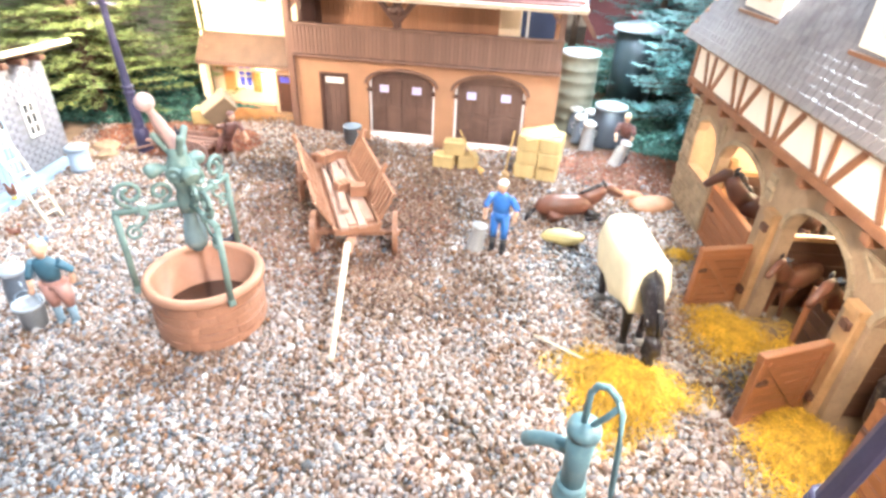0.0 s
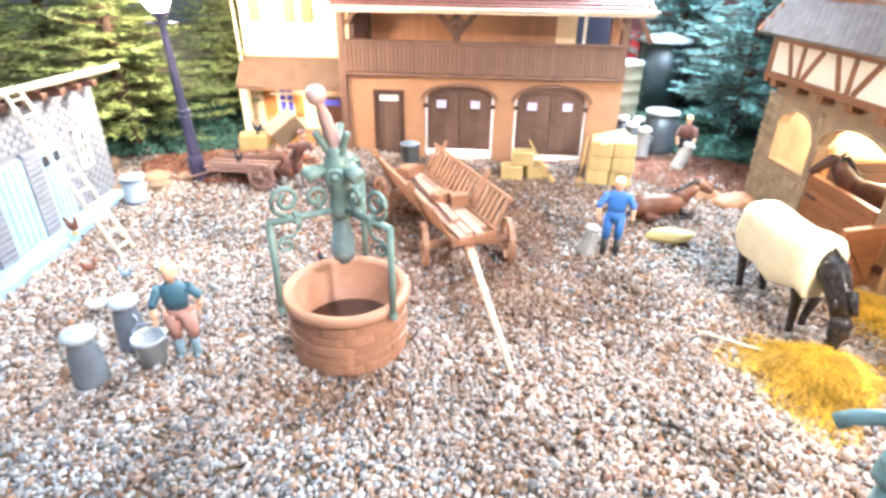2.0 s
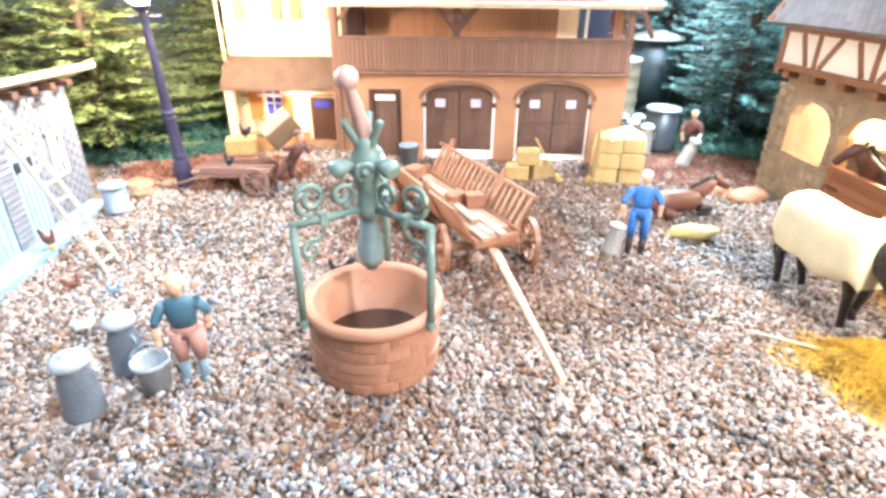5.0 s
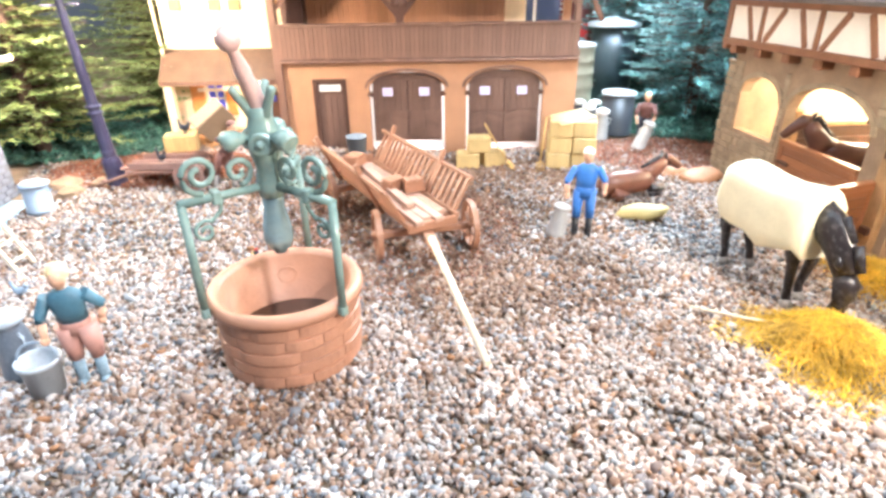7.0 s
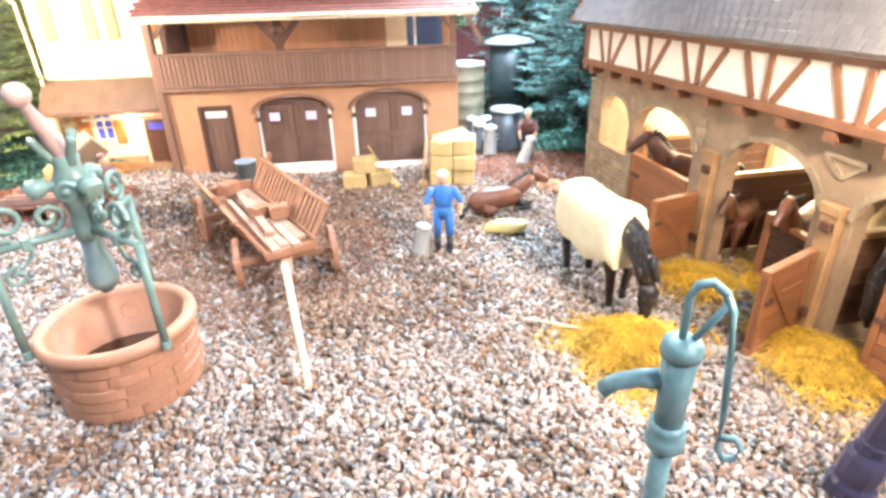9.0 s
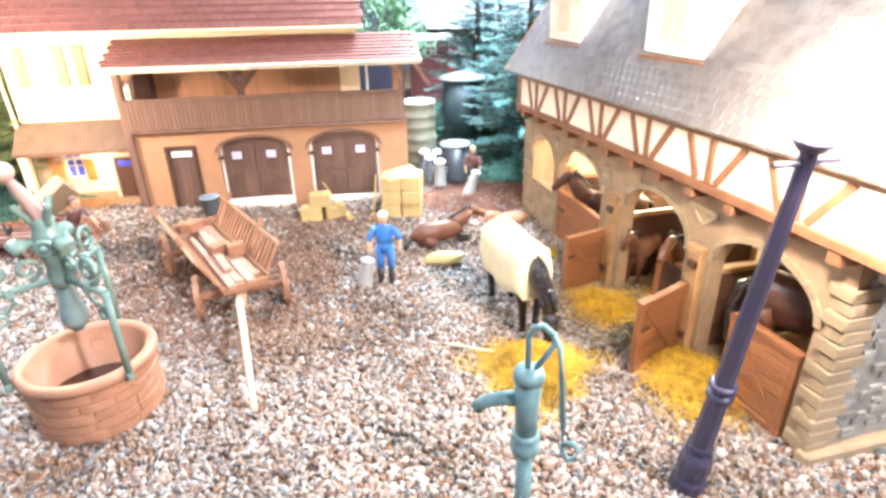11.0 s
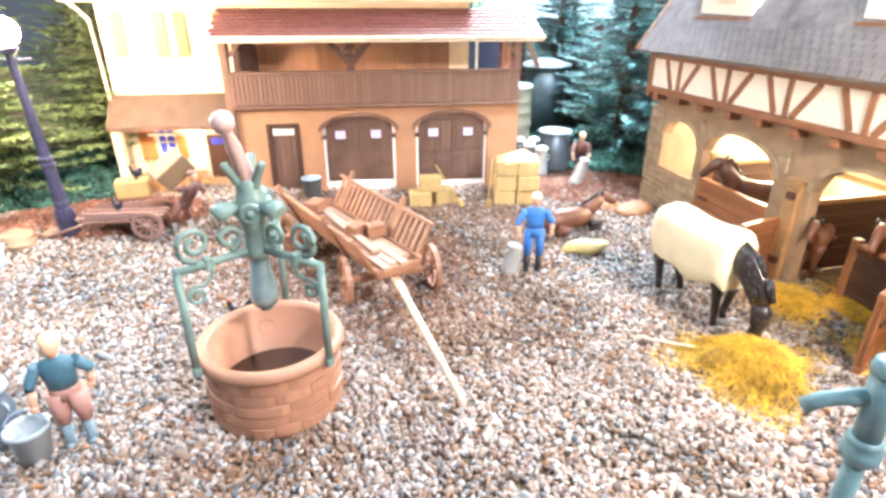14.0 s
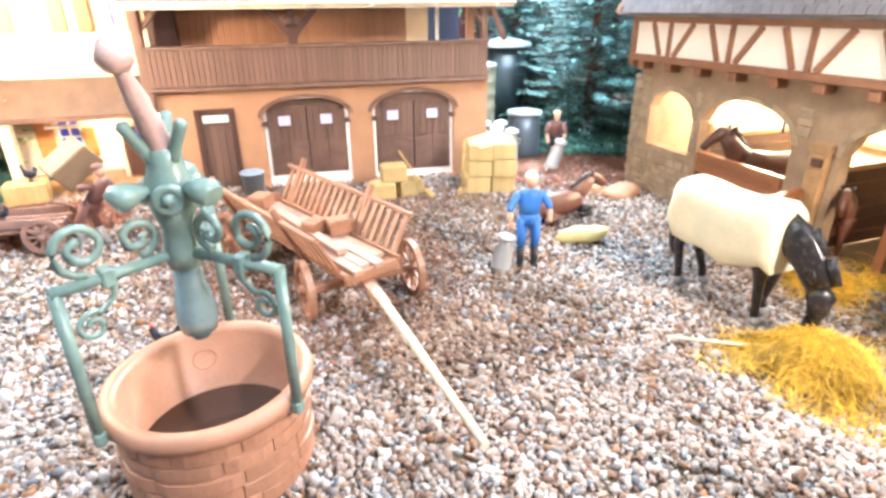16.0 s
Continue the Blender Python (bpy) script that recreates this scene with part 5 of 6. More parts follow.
# ---- stable doors, stalls, straw ----
def half_door(m, wide, high, label, cross=True):
    g = thing("stable_door", m, label, "stable door", "half doors of the stable")
    part("panel", bx(0, wide, -0.001, 0.001, 0.002, high - 0.002), M_WOOD, g)
    n = max(5, int(high / 0.0095))
    for k in range(n):
        z = 0.003 + (high - 0.006) * k / n
        part("board", bx(0.002, wide - 0.002, -0.0022, 0.0022, z, z + (high - 0.006) / n - 0.0008, 0.0004), M_WOOD, g)
    for x in (0, wide - 0.006):
        part("stile", bx(x, x + 0.006, -0.0032, 0.0032, 0.001, high, 0.0006), M_WOOD, g)
    for z in (0.001, high - 0.0055):
        part("rail", bx(-0.0005, wide + 0.0005, -0.0036, 0.0036, z, z + 0.006, 0.0006), M_WOOD, g)
    if cross:
        for s in (-1, 1):
            part("brace", slab(bmesh.new(), (0.006, s * 0.003, 0.007), (wide - 0.006, s * 0.003, high - 0.007), 0.0012, 0.0055), M_WOOD, g)
    part("latch", bx(wide * 0.82, wide * 0.98, -0.0046, 0.0046, high * 0.62, high * 0.68, 0.0005), M_DARKBROWN, g)
    return g


def between(a, b, z=0.0):
    d = Vector((b[0] - a[0], b[1] - a[1], 0))
    return pose(a[0], a[1], z, 0, 0, math.degrees(math.atan2(d.y, d.x))), d.length


for a, b, h, lab in (((0.3165, 0.5425), (0.266, 0.530), 0.063, "open orange-brown boarded half door by the middle stall"), ((0.3155, 0.403), (0.260, 0.381), 0.069, "open orange-brown boarded half door with diagonal brace")):
    m, w = between(a, b)
    half_door(m, w, h, lab)
m3 = STABLE @ pose(0.037, 0.0005, 0, 0, 0, 4)
half_door(m3, 0.060, 0.072, "orange-brown boarded half door standing ajar near the pump")
half_door(STABLE @ pose(0.318, -0.004, 0, 0, 0, 0), 0.104, 0.064, "closed orange-brown half door below the horse's head", cross=False)


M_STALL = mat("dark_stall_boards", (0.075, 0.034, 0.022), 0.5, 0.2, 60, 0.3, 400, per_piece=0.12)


def stall_wall(m, long_, high, label):
    g = thing("stall_divider", m, label, "stall divider", "stall dividers")
    n = 6
    for k in range(n):
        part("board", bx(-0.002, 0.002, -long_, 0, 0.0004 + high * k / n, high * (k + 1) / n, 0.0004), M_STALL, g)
    part("cap_rail", bx(-0.0035, 0.0035, -long_, 0.001, high, high + 0.005, 0.0006), M_POST, g)
    for y in (-0.002, -long_ + 0.004):
        part("post", bx(-0.0045, 0.0045, y - 0.004, y + 0.004, -0.004, high + 0.018, 0.0006), M_POST, g)


for s in (0.432, 0.290, 0.152, 0.024):
    stall_wall(STABLE @ pose(max(s, 0.036), -0.018, 0), 0.178, 0.074, "brown boarded stall divider with pale cap rail")
fw = thing("manger", STABLE @ pose(0.166, -0.020, 0), "brown boarded manger front before the reddish horse", "manger")
for k in range(5):
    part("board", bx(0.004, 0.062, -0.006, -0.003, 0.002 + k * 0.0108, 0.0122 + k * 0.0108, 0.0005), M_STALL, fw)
part("cap", bx(0.002, 0.064, -0.008, -0.001, 0.056, 0.060, 0.0006), M_WOOD, fw)
part("post", bx(0.060, 0.067, -0.009, -0.001, -0.004, 0.063, 0.0006), M_WOOD, fw)
for s in (0.36, 0.22):
    solo("stall_rail", bx(s - 0.05, s + 0.06, -0.199, -0.192, 0.062, 0.070, 0.001), M_POST, STABLE, "pale rail along the back of the stall", "rail")
# keystone triangle and stone relief
part("vent", slab(bmesh.new(), (0.137, 0.0005, 0.134), (0.171, 0.0005, 0.134), 0.003, 0.003), M_QUOIN, stab)
part("vent", slab(bmesh.new(), (0.137, 0.0005, 0.133), (0.154, 0.0005, 0.121), 0.003, 0.003), M_QUOIN, stab)
part("vent", slab(bmesh.new(), (0.171, 0.0005, 0.133), (0.154, 0.0005, 0.121), 0.003, 0.003), M_QUOIN, stab)
rnd = random.Random(5)
for a, b, z0, z1 in ((0.427, 0.537, 0.0, 0.052), (0.507, 0.537, 0.052, 0.132), (0.300, 0.314, 0.104, 0.130), (0.428, 0.435, 0.052, 0.13)):
    z = z0
    while z < z1 - 0.004:
        h = rnd.uniform(0.006, 0.010)
        x = a
        while x < b - 0.003:
            w = min(rnd.uniform(0.009, 0.018), b - x)
            part("stone", bx(x + 0.0004, x + w - 0.0004, -0.001, 0.0010 + rnd.uniform(0, 0.0012), z + 0.0004, min(z + h, z1) - 0.0004, 0.0007), M_QUOIN, stone)
            x += w
        z += h
for k in range(14):
    z = -0.004 + k * 0.0098
    w = rnd.uniform(0.0165, 0.0195) if k % 2 else rnd.uniform(0.0115, 0.015)
    part("quoin", bx(S0 - 0.0035, S0 - 0.0035 + w, -0.034 + w, 0.0032 + 0.001 * math.sin(k * 3), z, z + 0.0090, 0.001), M_QUOIN, stone)
for k in range(150):
    y, z = rnd.uniform(-0.12, -0.016), rnd.uniform(0.012, 0.14)
    part("stone", bx(S0 - 0.0016 - rnd.uniform(0, 0.001), S0 + 0.0005, y, y + rnd.uniform(0.006, 0.013), z, z + rnd.uniform(0.004, 0.007), 0.0008), M_GREYSTONE, near_end)

# ---- straw ----
M_STRAW = mat("yellow_straw", (0.62, 0.36, 0.035), 0.7, 0.25, 60, 0, island=0.5)


def straw_heap(x, y, rx, ry, h, count, seed, label):
    rng = np.random.default_rng(seed)
    bm = bmesh.new()
    z0 = ground_z(x, y)
    for _ in range(count):
        q = rng.uniform(0, 2 * math.pi)
        rr = min(1.35, abs(rng.normal(0, 0.52))) * (0.85 + 0.2 * math.sin(3 * q + seed) + 0.12 * math.sin(7 * q + 2 * seed))
        px, py = x + rx * rr * math.cos(q), y + ry * rr * math.sin(q)
        top = z0 + 0.002 + h * max(0, 1 - rr ** 1.6) * rng.uniform(0.3, 1.0)
        a, tilt, ln = rng.uniform(0, 2 * math.pi), rng.uniform(-0.3, 0.5), rng.uniform(0.006, 0.019)
        d = Vector((math.cos(a) * math.cos(tilt), math.sin(a) * math.cos(tilt), math.sin(tilt)))
        s = Vector((-math.sin(a), math.cos(a), rng.uniform(-0.5, 0.5))) * rng.uniform(0.00013, 0.00030)
        p = Vector((px, py, top))
        bend = Vector((rng.uniform(-0.002, 0.002), rng.uniform(-0.002, 0.002), -0.002))
        pts = [p - d * ln / 2, p + Vector((0, 0, 0.0015)), p + d * ln / 2 + bend]
        pts = [Vector((v.x, v.y, max(v.z, z0 + 0.0008))) for v in pts]
        vs = [(bm.verts.new(v - s), bm.verts.new(v + s)) for v in pts]
        for u, w in zip(vs, vs[1:]):
            bm.faces.new((u[0], u[1], w[1], w[0]))
    core = []
    for j in range(4):
        rr = 0.62 * (1 - j / 4)
        core.append([bm.verts.new((x + rx * rr * math.cos(2 * math.pi * k / 16), y + ry * rr * math.sin(2 * math.pi * k / 16), z0 + h * 0.28 * (1 - (rr / 0.62) ** 2) - 0.001)) for k in range(16)])
    for r0, r1 in zip(core, core[1:]):
        for k in range(16):
            bm.faces.new((r0[k], r0[(k + 1) % 16], r1[(k + 1) % 16], r1[k])).smooth = True
    bm.faces.new(core[-1])
    return solo("straw_heap", bm, M_STRAW, Matrix(), label, "straw", "straw heaps", "stuff")


straw_heap(0.182, 0.403, 0.048, 0.042, 0.024, 15000, 1, "loose bright yellow straw heap before the grazing horse")
straw_heap(0.292, 0.487, 0.040, 0.044, 0.010, 4600, 2, "loose yellow straw at the stall mouth")
straw_heap(0.301, 0.361, 0.042, 0.060, 0.014, 8000, 3, "loose yellow straw below the open half door")
straw_heap(0.351, 0.462, 0.04, 0.05, 0.006, 1500, 4, "thin yellow straw on the stall floor")
straw_heap(0.369, 0.318, 0.05, 0.05, 0.006, 1500, 5, "thin yellow straw on the stall floor")
straw_heap(0.285, 0.618, 0.02, 0.02, 0.004, 300, 6, "few yellow straws on the gravel")
straw_heap(-0.326, 0.918, 0.09, 0.035, 0.010, 2600, 7, "brownish straw scattered at the house front").data.materials[0] = mat("brown_straw", (0.42, 0.20, 0.07), 0.7, 0.25, 60, 0, island=0.3)
solo("stick", tube(bmesh.new(), [(0.117, 0.458, 0.006), (0.150, 0.436, 0.007), (0.178, 0.415, 0.010)], 0.0011, 8), M_LIGHTWOOD, Matrix(), "thin pale stick lying on the gravel by the straw", "stick")

# ---- bales ----
M_BALE = mat("pressed_yellow_straw", (0.53, 0.38, 0.17), 0.75, 0.12, 60, 0.5, 500, per_piece=0.08)
M_TWINE = mat("pale_twine", (0.55, 0.42, 0.2), 0.8, 0.1, 60, 0)


def bale(m, label, x=0.0165, y=0.010, z=0.0195, group="straw bales"):
    b = thing("straw_bale", m, label, "straw bale", group)
    part("body", bx(-x, x, -y, y, 0, z, 0.0016), M_BALE, b)
    for t in (-0.45, 0.45):
        tw = bmesh.new()
        for c in ((x * t - 0.0004, x * t + 0.0004, -y - 0.0003, y + 0.0003, z - 0.0002, z + 0.0004), (x * t - 0.0004, x * t + 0.0004, -y - 0.0004, -y + 0.0002, 0.001, z)):
            box(tw, *c)
        part("twine", tw, M_TWINE, b)


for x, y, z, r in ((0.008, 0.823, 0, -8), (0.040, 0.826, 0, 14), (0.022, 0.824, 0.0197, -4)):
    bale(at(x, y, r, z), "small yellow pressed straw bale before the cart gate", 0.0148, 0.011, 0.0195)
for j in range(3):
    for k in range(2):
        bale(at(0.124 + 0.0288 * k + 0.001 * j, 0.816 - 0.007 * k + 0.002 * math.sin(j * 3 + k), -14 + 3 * math.sin(j * 2 + k), 0.0202 * j), "yellow pressed straw bale in a stack of three courses", 0.0142, 0.020, 0.020)
bale(at(-0.362, 0.882, 8), "yellow pressed straw bale by the house porch", 0.020, 0.013, 0.024)
solo("paper_sheet", bx(-0.024, 0.024, -0.017, 0.017, 0, 0.002, 0.0006, pose(0, 0, 0, 8, -7, 0)), M_BALE, at(0.138, 0.812, 12, 0.0608), "loose straw slab on top of the bale stack", "straw slab")
M_TOOL = mat("yellow_brown_tool_wood", (0.55, 0.34, 0.12), 0.5, 0.12, 60, 0.15)
solo('lead_rope', tube(bmesh.new(), [(0.352, -0.03, 0.134), (0.350, -0.028, 0.115), (0.346, -0.024, 0.098)], 0.0014, 8), M_BLACK, STABLE, 'black lead rope hanging beside the stall horse', 'rope')
fork = thing("hay_fork", at(0.094, 0.789), "yellow-brown wooden hay fork leaning on the bale stack", "hay fork")
part("shaft", tube(bmesh.new(), [(0, 0, 0.014), (0.008, 0.012, 0.066)], 0.0012, 8), M_TOOL, fork)
for k in range(4):
    part("tine", tube(bmesh.new(), [(0, 0, 0.014), (-0.0045 + 0.003 * k, -0.001, 0.011), (-0.0048 + 0.0032 * k, -0.003, 0.001)], 0.0007, 6), M_TOOL, fork)
broom = thing("broom", at(0.052, 0.808), "pale broom leaning on the small bales", "broom")
part("shaft", tube(bmesh.new(), [(0.006, -0.002, 0.006), (-0.024, 0.010, 0.056)], 0.0010, 8), M_TOOL, broom)
part("brush", tube(bmesh.new(), [(0.004, -0.001, 0.010), (0.012, -0.004, 0.001)], [(0.002, 0.003), (0.008, 0.003)], 8), M_TOOL, broom)

# ---- cans, buckets, bins ----
M_ALU = mat("dull_silver_paint", (0.50, 0.50, 0.50), 0.35, 0.12, 60, 0.1, metal=0.4)
M_SLATECAN = mat("slate_grey_can", (0.13, 0.15, 0.18), 0.4, 0.15, 60, 0.15, dirt=(0.3, 0.33, 0.36))
M_PALELID = mat("pale_grey_lid", (0.42, 0.46, 0.50), 0.4, 0.12, 60, 0.15)


def milk_can(m, r, h, body, lid, label, handles=True, tilt=0):
    c = thing("milk_can", m, label, "milk can", "milk cans")
    part("body", lathe(bmesh.new(), [(0, 0), (r, 0), (r, h * 0.08), (r * 0.97, h * 0.10), (r * 0.88, h * 0.55), (r * 0.72, h * 0.74), (r * 0.66, h * 0.84), (0, h * 0.84)], 20), body, c)
    part("lid", lathe(bmesh.new(), [(0, h * 0.83), (r * 0.86, h * 0.83), (r * 0.92, h * 0.86), (r * 0.92, h * 0.92), (r * 0.7, h * 0.96), (r * 0.35, h * 0.975), (r * 0.3, h), (0, h)], 20), lid, c, "domed lid")
    if handles:
        for s in (-1, 1):
            part("handle", tube(bmesh.new(), [(s * r * 0.78, 0, h * 0.70), (s * r * 1.12, 0, h * 0.66), (s * r * 1.08, 0, h * 0.52), (s * r * 0.86, 0, h * 0.50)], 0.0009, 8), lid, c)
    return c


milk_can(at(-0.343, 0.401, 20), 0.0120, 0.046, M_SLATECAN, M_PALELID, "slate-grey milk can with pale domed lid")
milk_can(at(-0.333, 0.443, -30), 0.0115, 0.046, M_SLATECAN, M_PALELID, "slate-grey milk can with pale domed lid")
milk_can(at(0.060, 0.602, 0) @ pose(0, 0, 0.001, 0, 10, 0), 0.0092, 0.032, M_ALU, M_ALU, "dull silver milk can in the blue figurine's hand")
milk_can(at(0.256, 0.868, 0) @ pose(0, 0, 0.001, 8, 16, 0), 0.0095, 0.042, M_ALU, M_ALU, "dull silver milk can held tilted")
for k, (x, y) in enumerate(((0.212, 0.955), (0.232, 0.985), (0.210, 0.995), (0.250, 0.972), (0.222, 0.925))):
    milk_can(at(x, y, 40 * k), 0.011, 0.046, M_SLATECAN if k < 4 else M_ALU, M_WHITE, "grey milk can with bright lid beside the barn")
bk = thing("bucket", at(-0.308, 0.422), "pale grey bucket held by the figurine", "bucket")
part("body", lathe(bmesh.new(), [(0, 0), (0.0090, 0), (0.0108, 0.021), (0.0122, 0.0215), (0.0122, 0.0245), (0.0112, 0.0245), (0.0104, 0.022), (0.0088, 0.004), (0, 0.004)], 22), M_PALELID, bk)
part("handle", tube(bmesh.new(), [(0.0116 * math.cos(q), 0.003 * math.sin(q), 0.024 + 0.010 * math.sin(q)) for q in [math.pi * k / 10 for k in range(11)]], 0.0008, 8), M_ZINC, bk)
bn = thing("dustbin", at(-0.457, 0.713) @ Matrix.Scale(0.82, 4), "pale blue-grey lidded dustbin by the shed", "dustbin")
part("body", lathe(bmesh.new(), [(0, 0), (0.0165, 0), (0.0165, 0.004), (0.0150, 0.005), (0.0150, 0.034), (0, 0.034)], 22), M_ZINC, bn)
part("lid", lathe(bmesh.new(), [(0, 0.0335), (0.0170, 0.0335), (0.0170, 0.037), (0.013, 0.0395), (0.004, 0.041), (0, 0.041)], 22), M_ZINC, bn)
for s in (-1, 1):
    part("handle", tube(bmesh.new(), [(s * 0.015, -0.004, 0.028), (s * 0.0185, -0.003, 0.027), (s * 0.0185, 0.003, 0.027), (s * 0.015, 0.004, 0.028)], 0.0009, 6), M_ZINC, bn)
solo("bucket", lathe(bmesh.new(), [(0, 0), (0.011, 0), (0.0135, 0.026), (0.0142, 0.026), (0.0142, 0.028), (0.0128, 0.028), (0.0105, 0.004), (0, 0.004)], 20), M_ZINC, at(-0.135, 0.872), "blue-grey bucket at the barn wall", "bucket")
tk = thing("water_tank", at(0.256, 0.955), "dark grey round tank with pale rim", "tank")
part("body", lathe(bmesh.new(), [(0, 0), (0.024, 0), (0.0245, 0.002), (0.024, 0.004), (0.024, 0.060), (0, 0.060)], 28), mat("dark_grey_tank", (0.05, 0.055, 0.065), 0.4, 0.15, 50, 0.15), tk)
part("rim", lathe(bmesh.new(), [(0, 0.0595), (0.0255, 0.0595), (0.0255, 0.063), (0, 0.0640)], 28), M_PALELID, tk)
dr = thing("oil_drum", at(0.208, 1.030), "olive-grey drums stacked beside the barn", "drum")
for j in range(2):
    part("drum", lathe(bmesh.new(), [(0, 0), (0.032, 0), (0.032, 0.002), (0.0305, 0.004), (0.0305, 0.020), (0.0315, 0.021), (0.0305, 0.022), (0.0305, 0.038), (0.0315, 0.039), (0.0305, 0.040), (0.0305, 0.057), (0.032, 0.059), (0.032, 0.0605), (0, 0.0605)], 28, (0, 0, 0.0607 * j)), mat("olive_grey_drum", (0.20, 0.19, 0.14), 0.45, 0.15, 50, 0.15), dr)
part("lid", lathe(bmesh.new(), [(0, 0.1215), (0.0315, 0.1215), (0.0315, 0.1245), (0, 0.1255)], 28), M_PALELID, dr, "pale drum lid")

# ---- ladder ----
ld = thing("ladder", Matrix(), "pale wooden ladder leaning on the shed roof", "ladder")
foot, top = Vector((-0.411, 0.593, 0.001)), Vector((-0.4825, 0.607, 0.154))
along = (top - foot)
side = Vector((0.15, 0.99, 0)).normalized() * 0.0100
for s in (-1, 1):
    part("stile", slab(bmesh.new(), foot + side * s, foot + along * 1.06 + side * s * 0.86, 0.0028, 0.0036, bevel=0.0005), M_LIGHTWOOD, ld)
for k in range(11):
    q = 0.06 + k * 0.093
    part("rung", tube(bmesh.new(), [foot + along * q + side * (1 - 0.13 * q), foot + along * q - side * (1 - 0.13 * q)], 0.0012, 8), M_LIGHTWOOD, ld)

# ---- small wagon by the lamp ----
M_WAGON = mat("weathered_red_brown_wood", (0.27, 0.15, 0.12), 0.6, 0.2, 60, 0.25, dirt=(0.5, 0.42, 0.4))
wg = thing("hand_wagon", at(-0.334, 0.763, -5), "weathered low two-wheeled wooden cart beside the street lamp", "wagon")
part("bed", bx(-0.045, 0.035, -0.016, 0.016, 0.0185, 0.0215, 0.0006), M_WAGON, wg)
for y in (-0.013, 0.0, 0.013):
    part("rail", slab(bmesh.new(), (-0.052, y, 0.0240), (0.038, y * 0.8, 0.0240), 0.005, 0.003, bevel=0.0005), M_WAGON, wg)
for s in (-1, 1):
    part("side_board", slab(bmesh.new(), (-0.040, s * 0.017, 0.0275), (0.034, s * 0.017, 0.0275), 0.0022, 0.008, bevel=0.0004), M_WAGON, wg)
    part("shaft", tube(bmesh.new(), [(-0.030, s * 0.011, 0.0185), (-0.052, s * 0.010, 0.0150), (-0.086, s * 0.008, 0.003)], 0.0016, 8), M_WAGON, wg)
part("cross_bar", slab(bmesh.new(), (-0.076, -0.012, 0.0085), (-0.076, 0.012, 0.0085), 0.003, 0.003), M_WAGON, wg)
part("prop", slab(bmesh.new(), (-0.040, 0, 0.0185), (-0.040, 0, 0.0), 0.004, 0.004, (1, 0, 0)), M_WAGON, wg)
part("axle", slab(bmesh.new(), (0.024, -0.022, 0.0165), (0.024, 0.022, 0.0165), 0.003, 0.003), M_WAGON, wg)
for s in (-1, 1):
    wheel(wg, (0, 0, 0), 0.0165, M_WAGON, 0.003).matrix_local = pose(0.024, s * 0.0225, 0.0165, 90, 0, 0)

# ---- sacks, rocks, birds ----
M_SACK = mat("yellow_feed_sack", (0.62, 0.50, 0.22), 0.6, 0.12, 60, 0.3, dirt=(0.45, 0.33, 0.12))
bm = bmesh.new()
bmesh.ops.create_icosphere(bm, subdivisions=3, radius=1)
for f in bm.faces:
    f.smooth = True
for v in bm.verts:
    u = v.co.x
    wide = 0.0105 * (1 - 0.45 * max(0, -u) ** 2)
    v.co = 1.12 * Vector((0.0225 * u, wide * v.co.y, max(0.0, 0.0062 + 0.0075 * v.co.z + 0.0058 * u * abs(u) + 0.0010 * math.sin(u * 7) * math.cos(v.co.y * 4))))
solo("feed_sack", bm, M_SACK, at(0.157, 0.630, -25), "yellow feed sack lying beside the bay horse", "sack")
for x, y, sx, sy, sz, c in ((0.280, 0.739, 0.03, 0.020, 0.013, "a"), (0.258, 0.762, 0.018, 0.013, 0.008, "b")):
    bm = bmesh.new()
    bmesh.ops.create_icosphere(bm, subdivisions=3, radius=1)
    for v in bm.verts:
        n = noise.noise(v.co * 1.7 + Vector((x * 90, 0, 0)))
        v.co = Vector((v.co.x * sx, v.co.y * sy, max(-0.1, v.co.z) * sz)) * (1 + 0.25 * n)
    for f in bm.faces:
        f.smooth = True
    solo("rock", bm, mat("red_brown_rock_" + c, (0.40, 0.19, 0.10), 0.6, 0.2, 60, 0.4), at(x, y, 20), "smooth red-brown rock beside the stable corner", "rock", "rocks by the stable")
for k, (x, y, s) in enumerate(((-0.458, 0.772, 0.016), (-0.443, 0.750, 0.013), (-0.476, 0.749, 0.012), (-0.419, 0.773, 0.012), (-0.385, 0.805, 0.01), (-0.399, 0.787, 0.008))):
    bm = bmesh.new()
    bmesh.ops.create_icosphere(bm, subdivisions=2, radius=1)
    for v in bm.verts:
        n = noise.noise(v.co * 2.1 + Vector((k * 7.7, 0, 0)))
        v.co = Vector((v.co.x * 1.2, v.co.y, max(-0.2, v.co.z * 0.75))) * s * (1 + 0.4 * n)
    solo("rock", bm, M_STONE, at(x, y, 50 * k), "rough tan stone by the lamp foot", "rock", "rocks by the lamp")


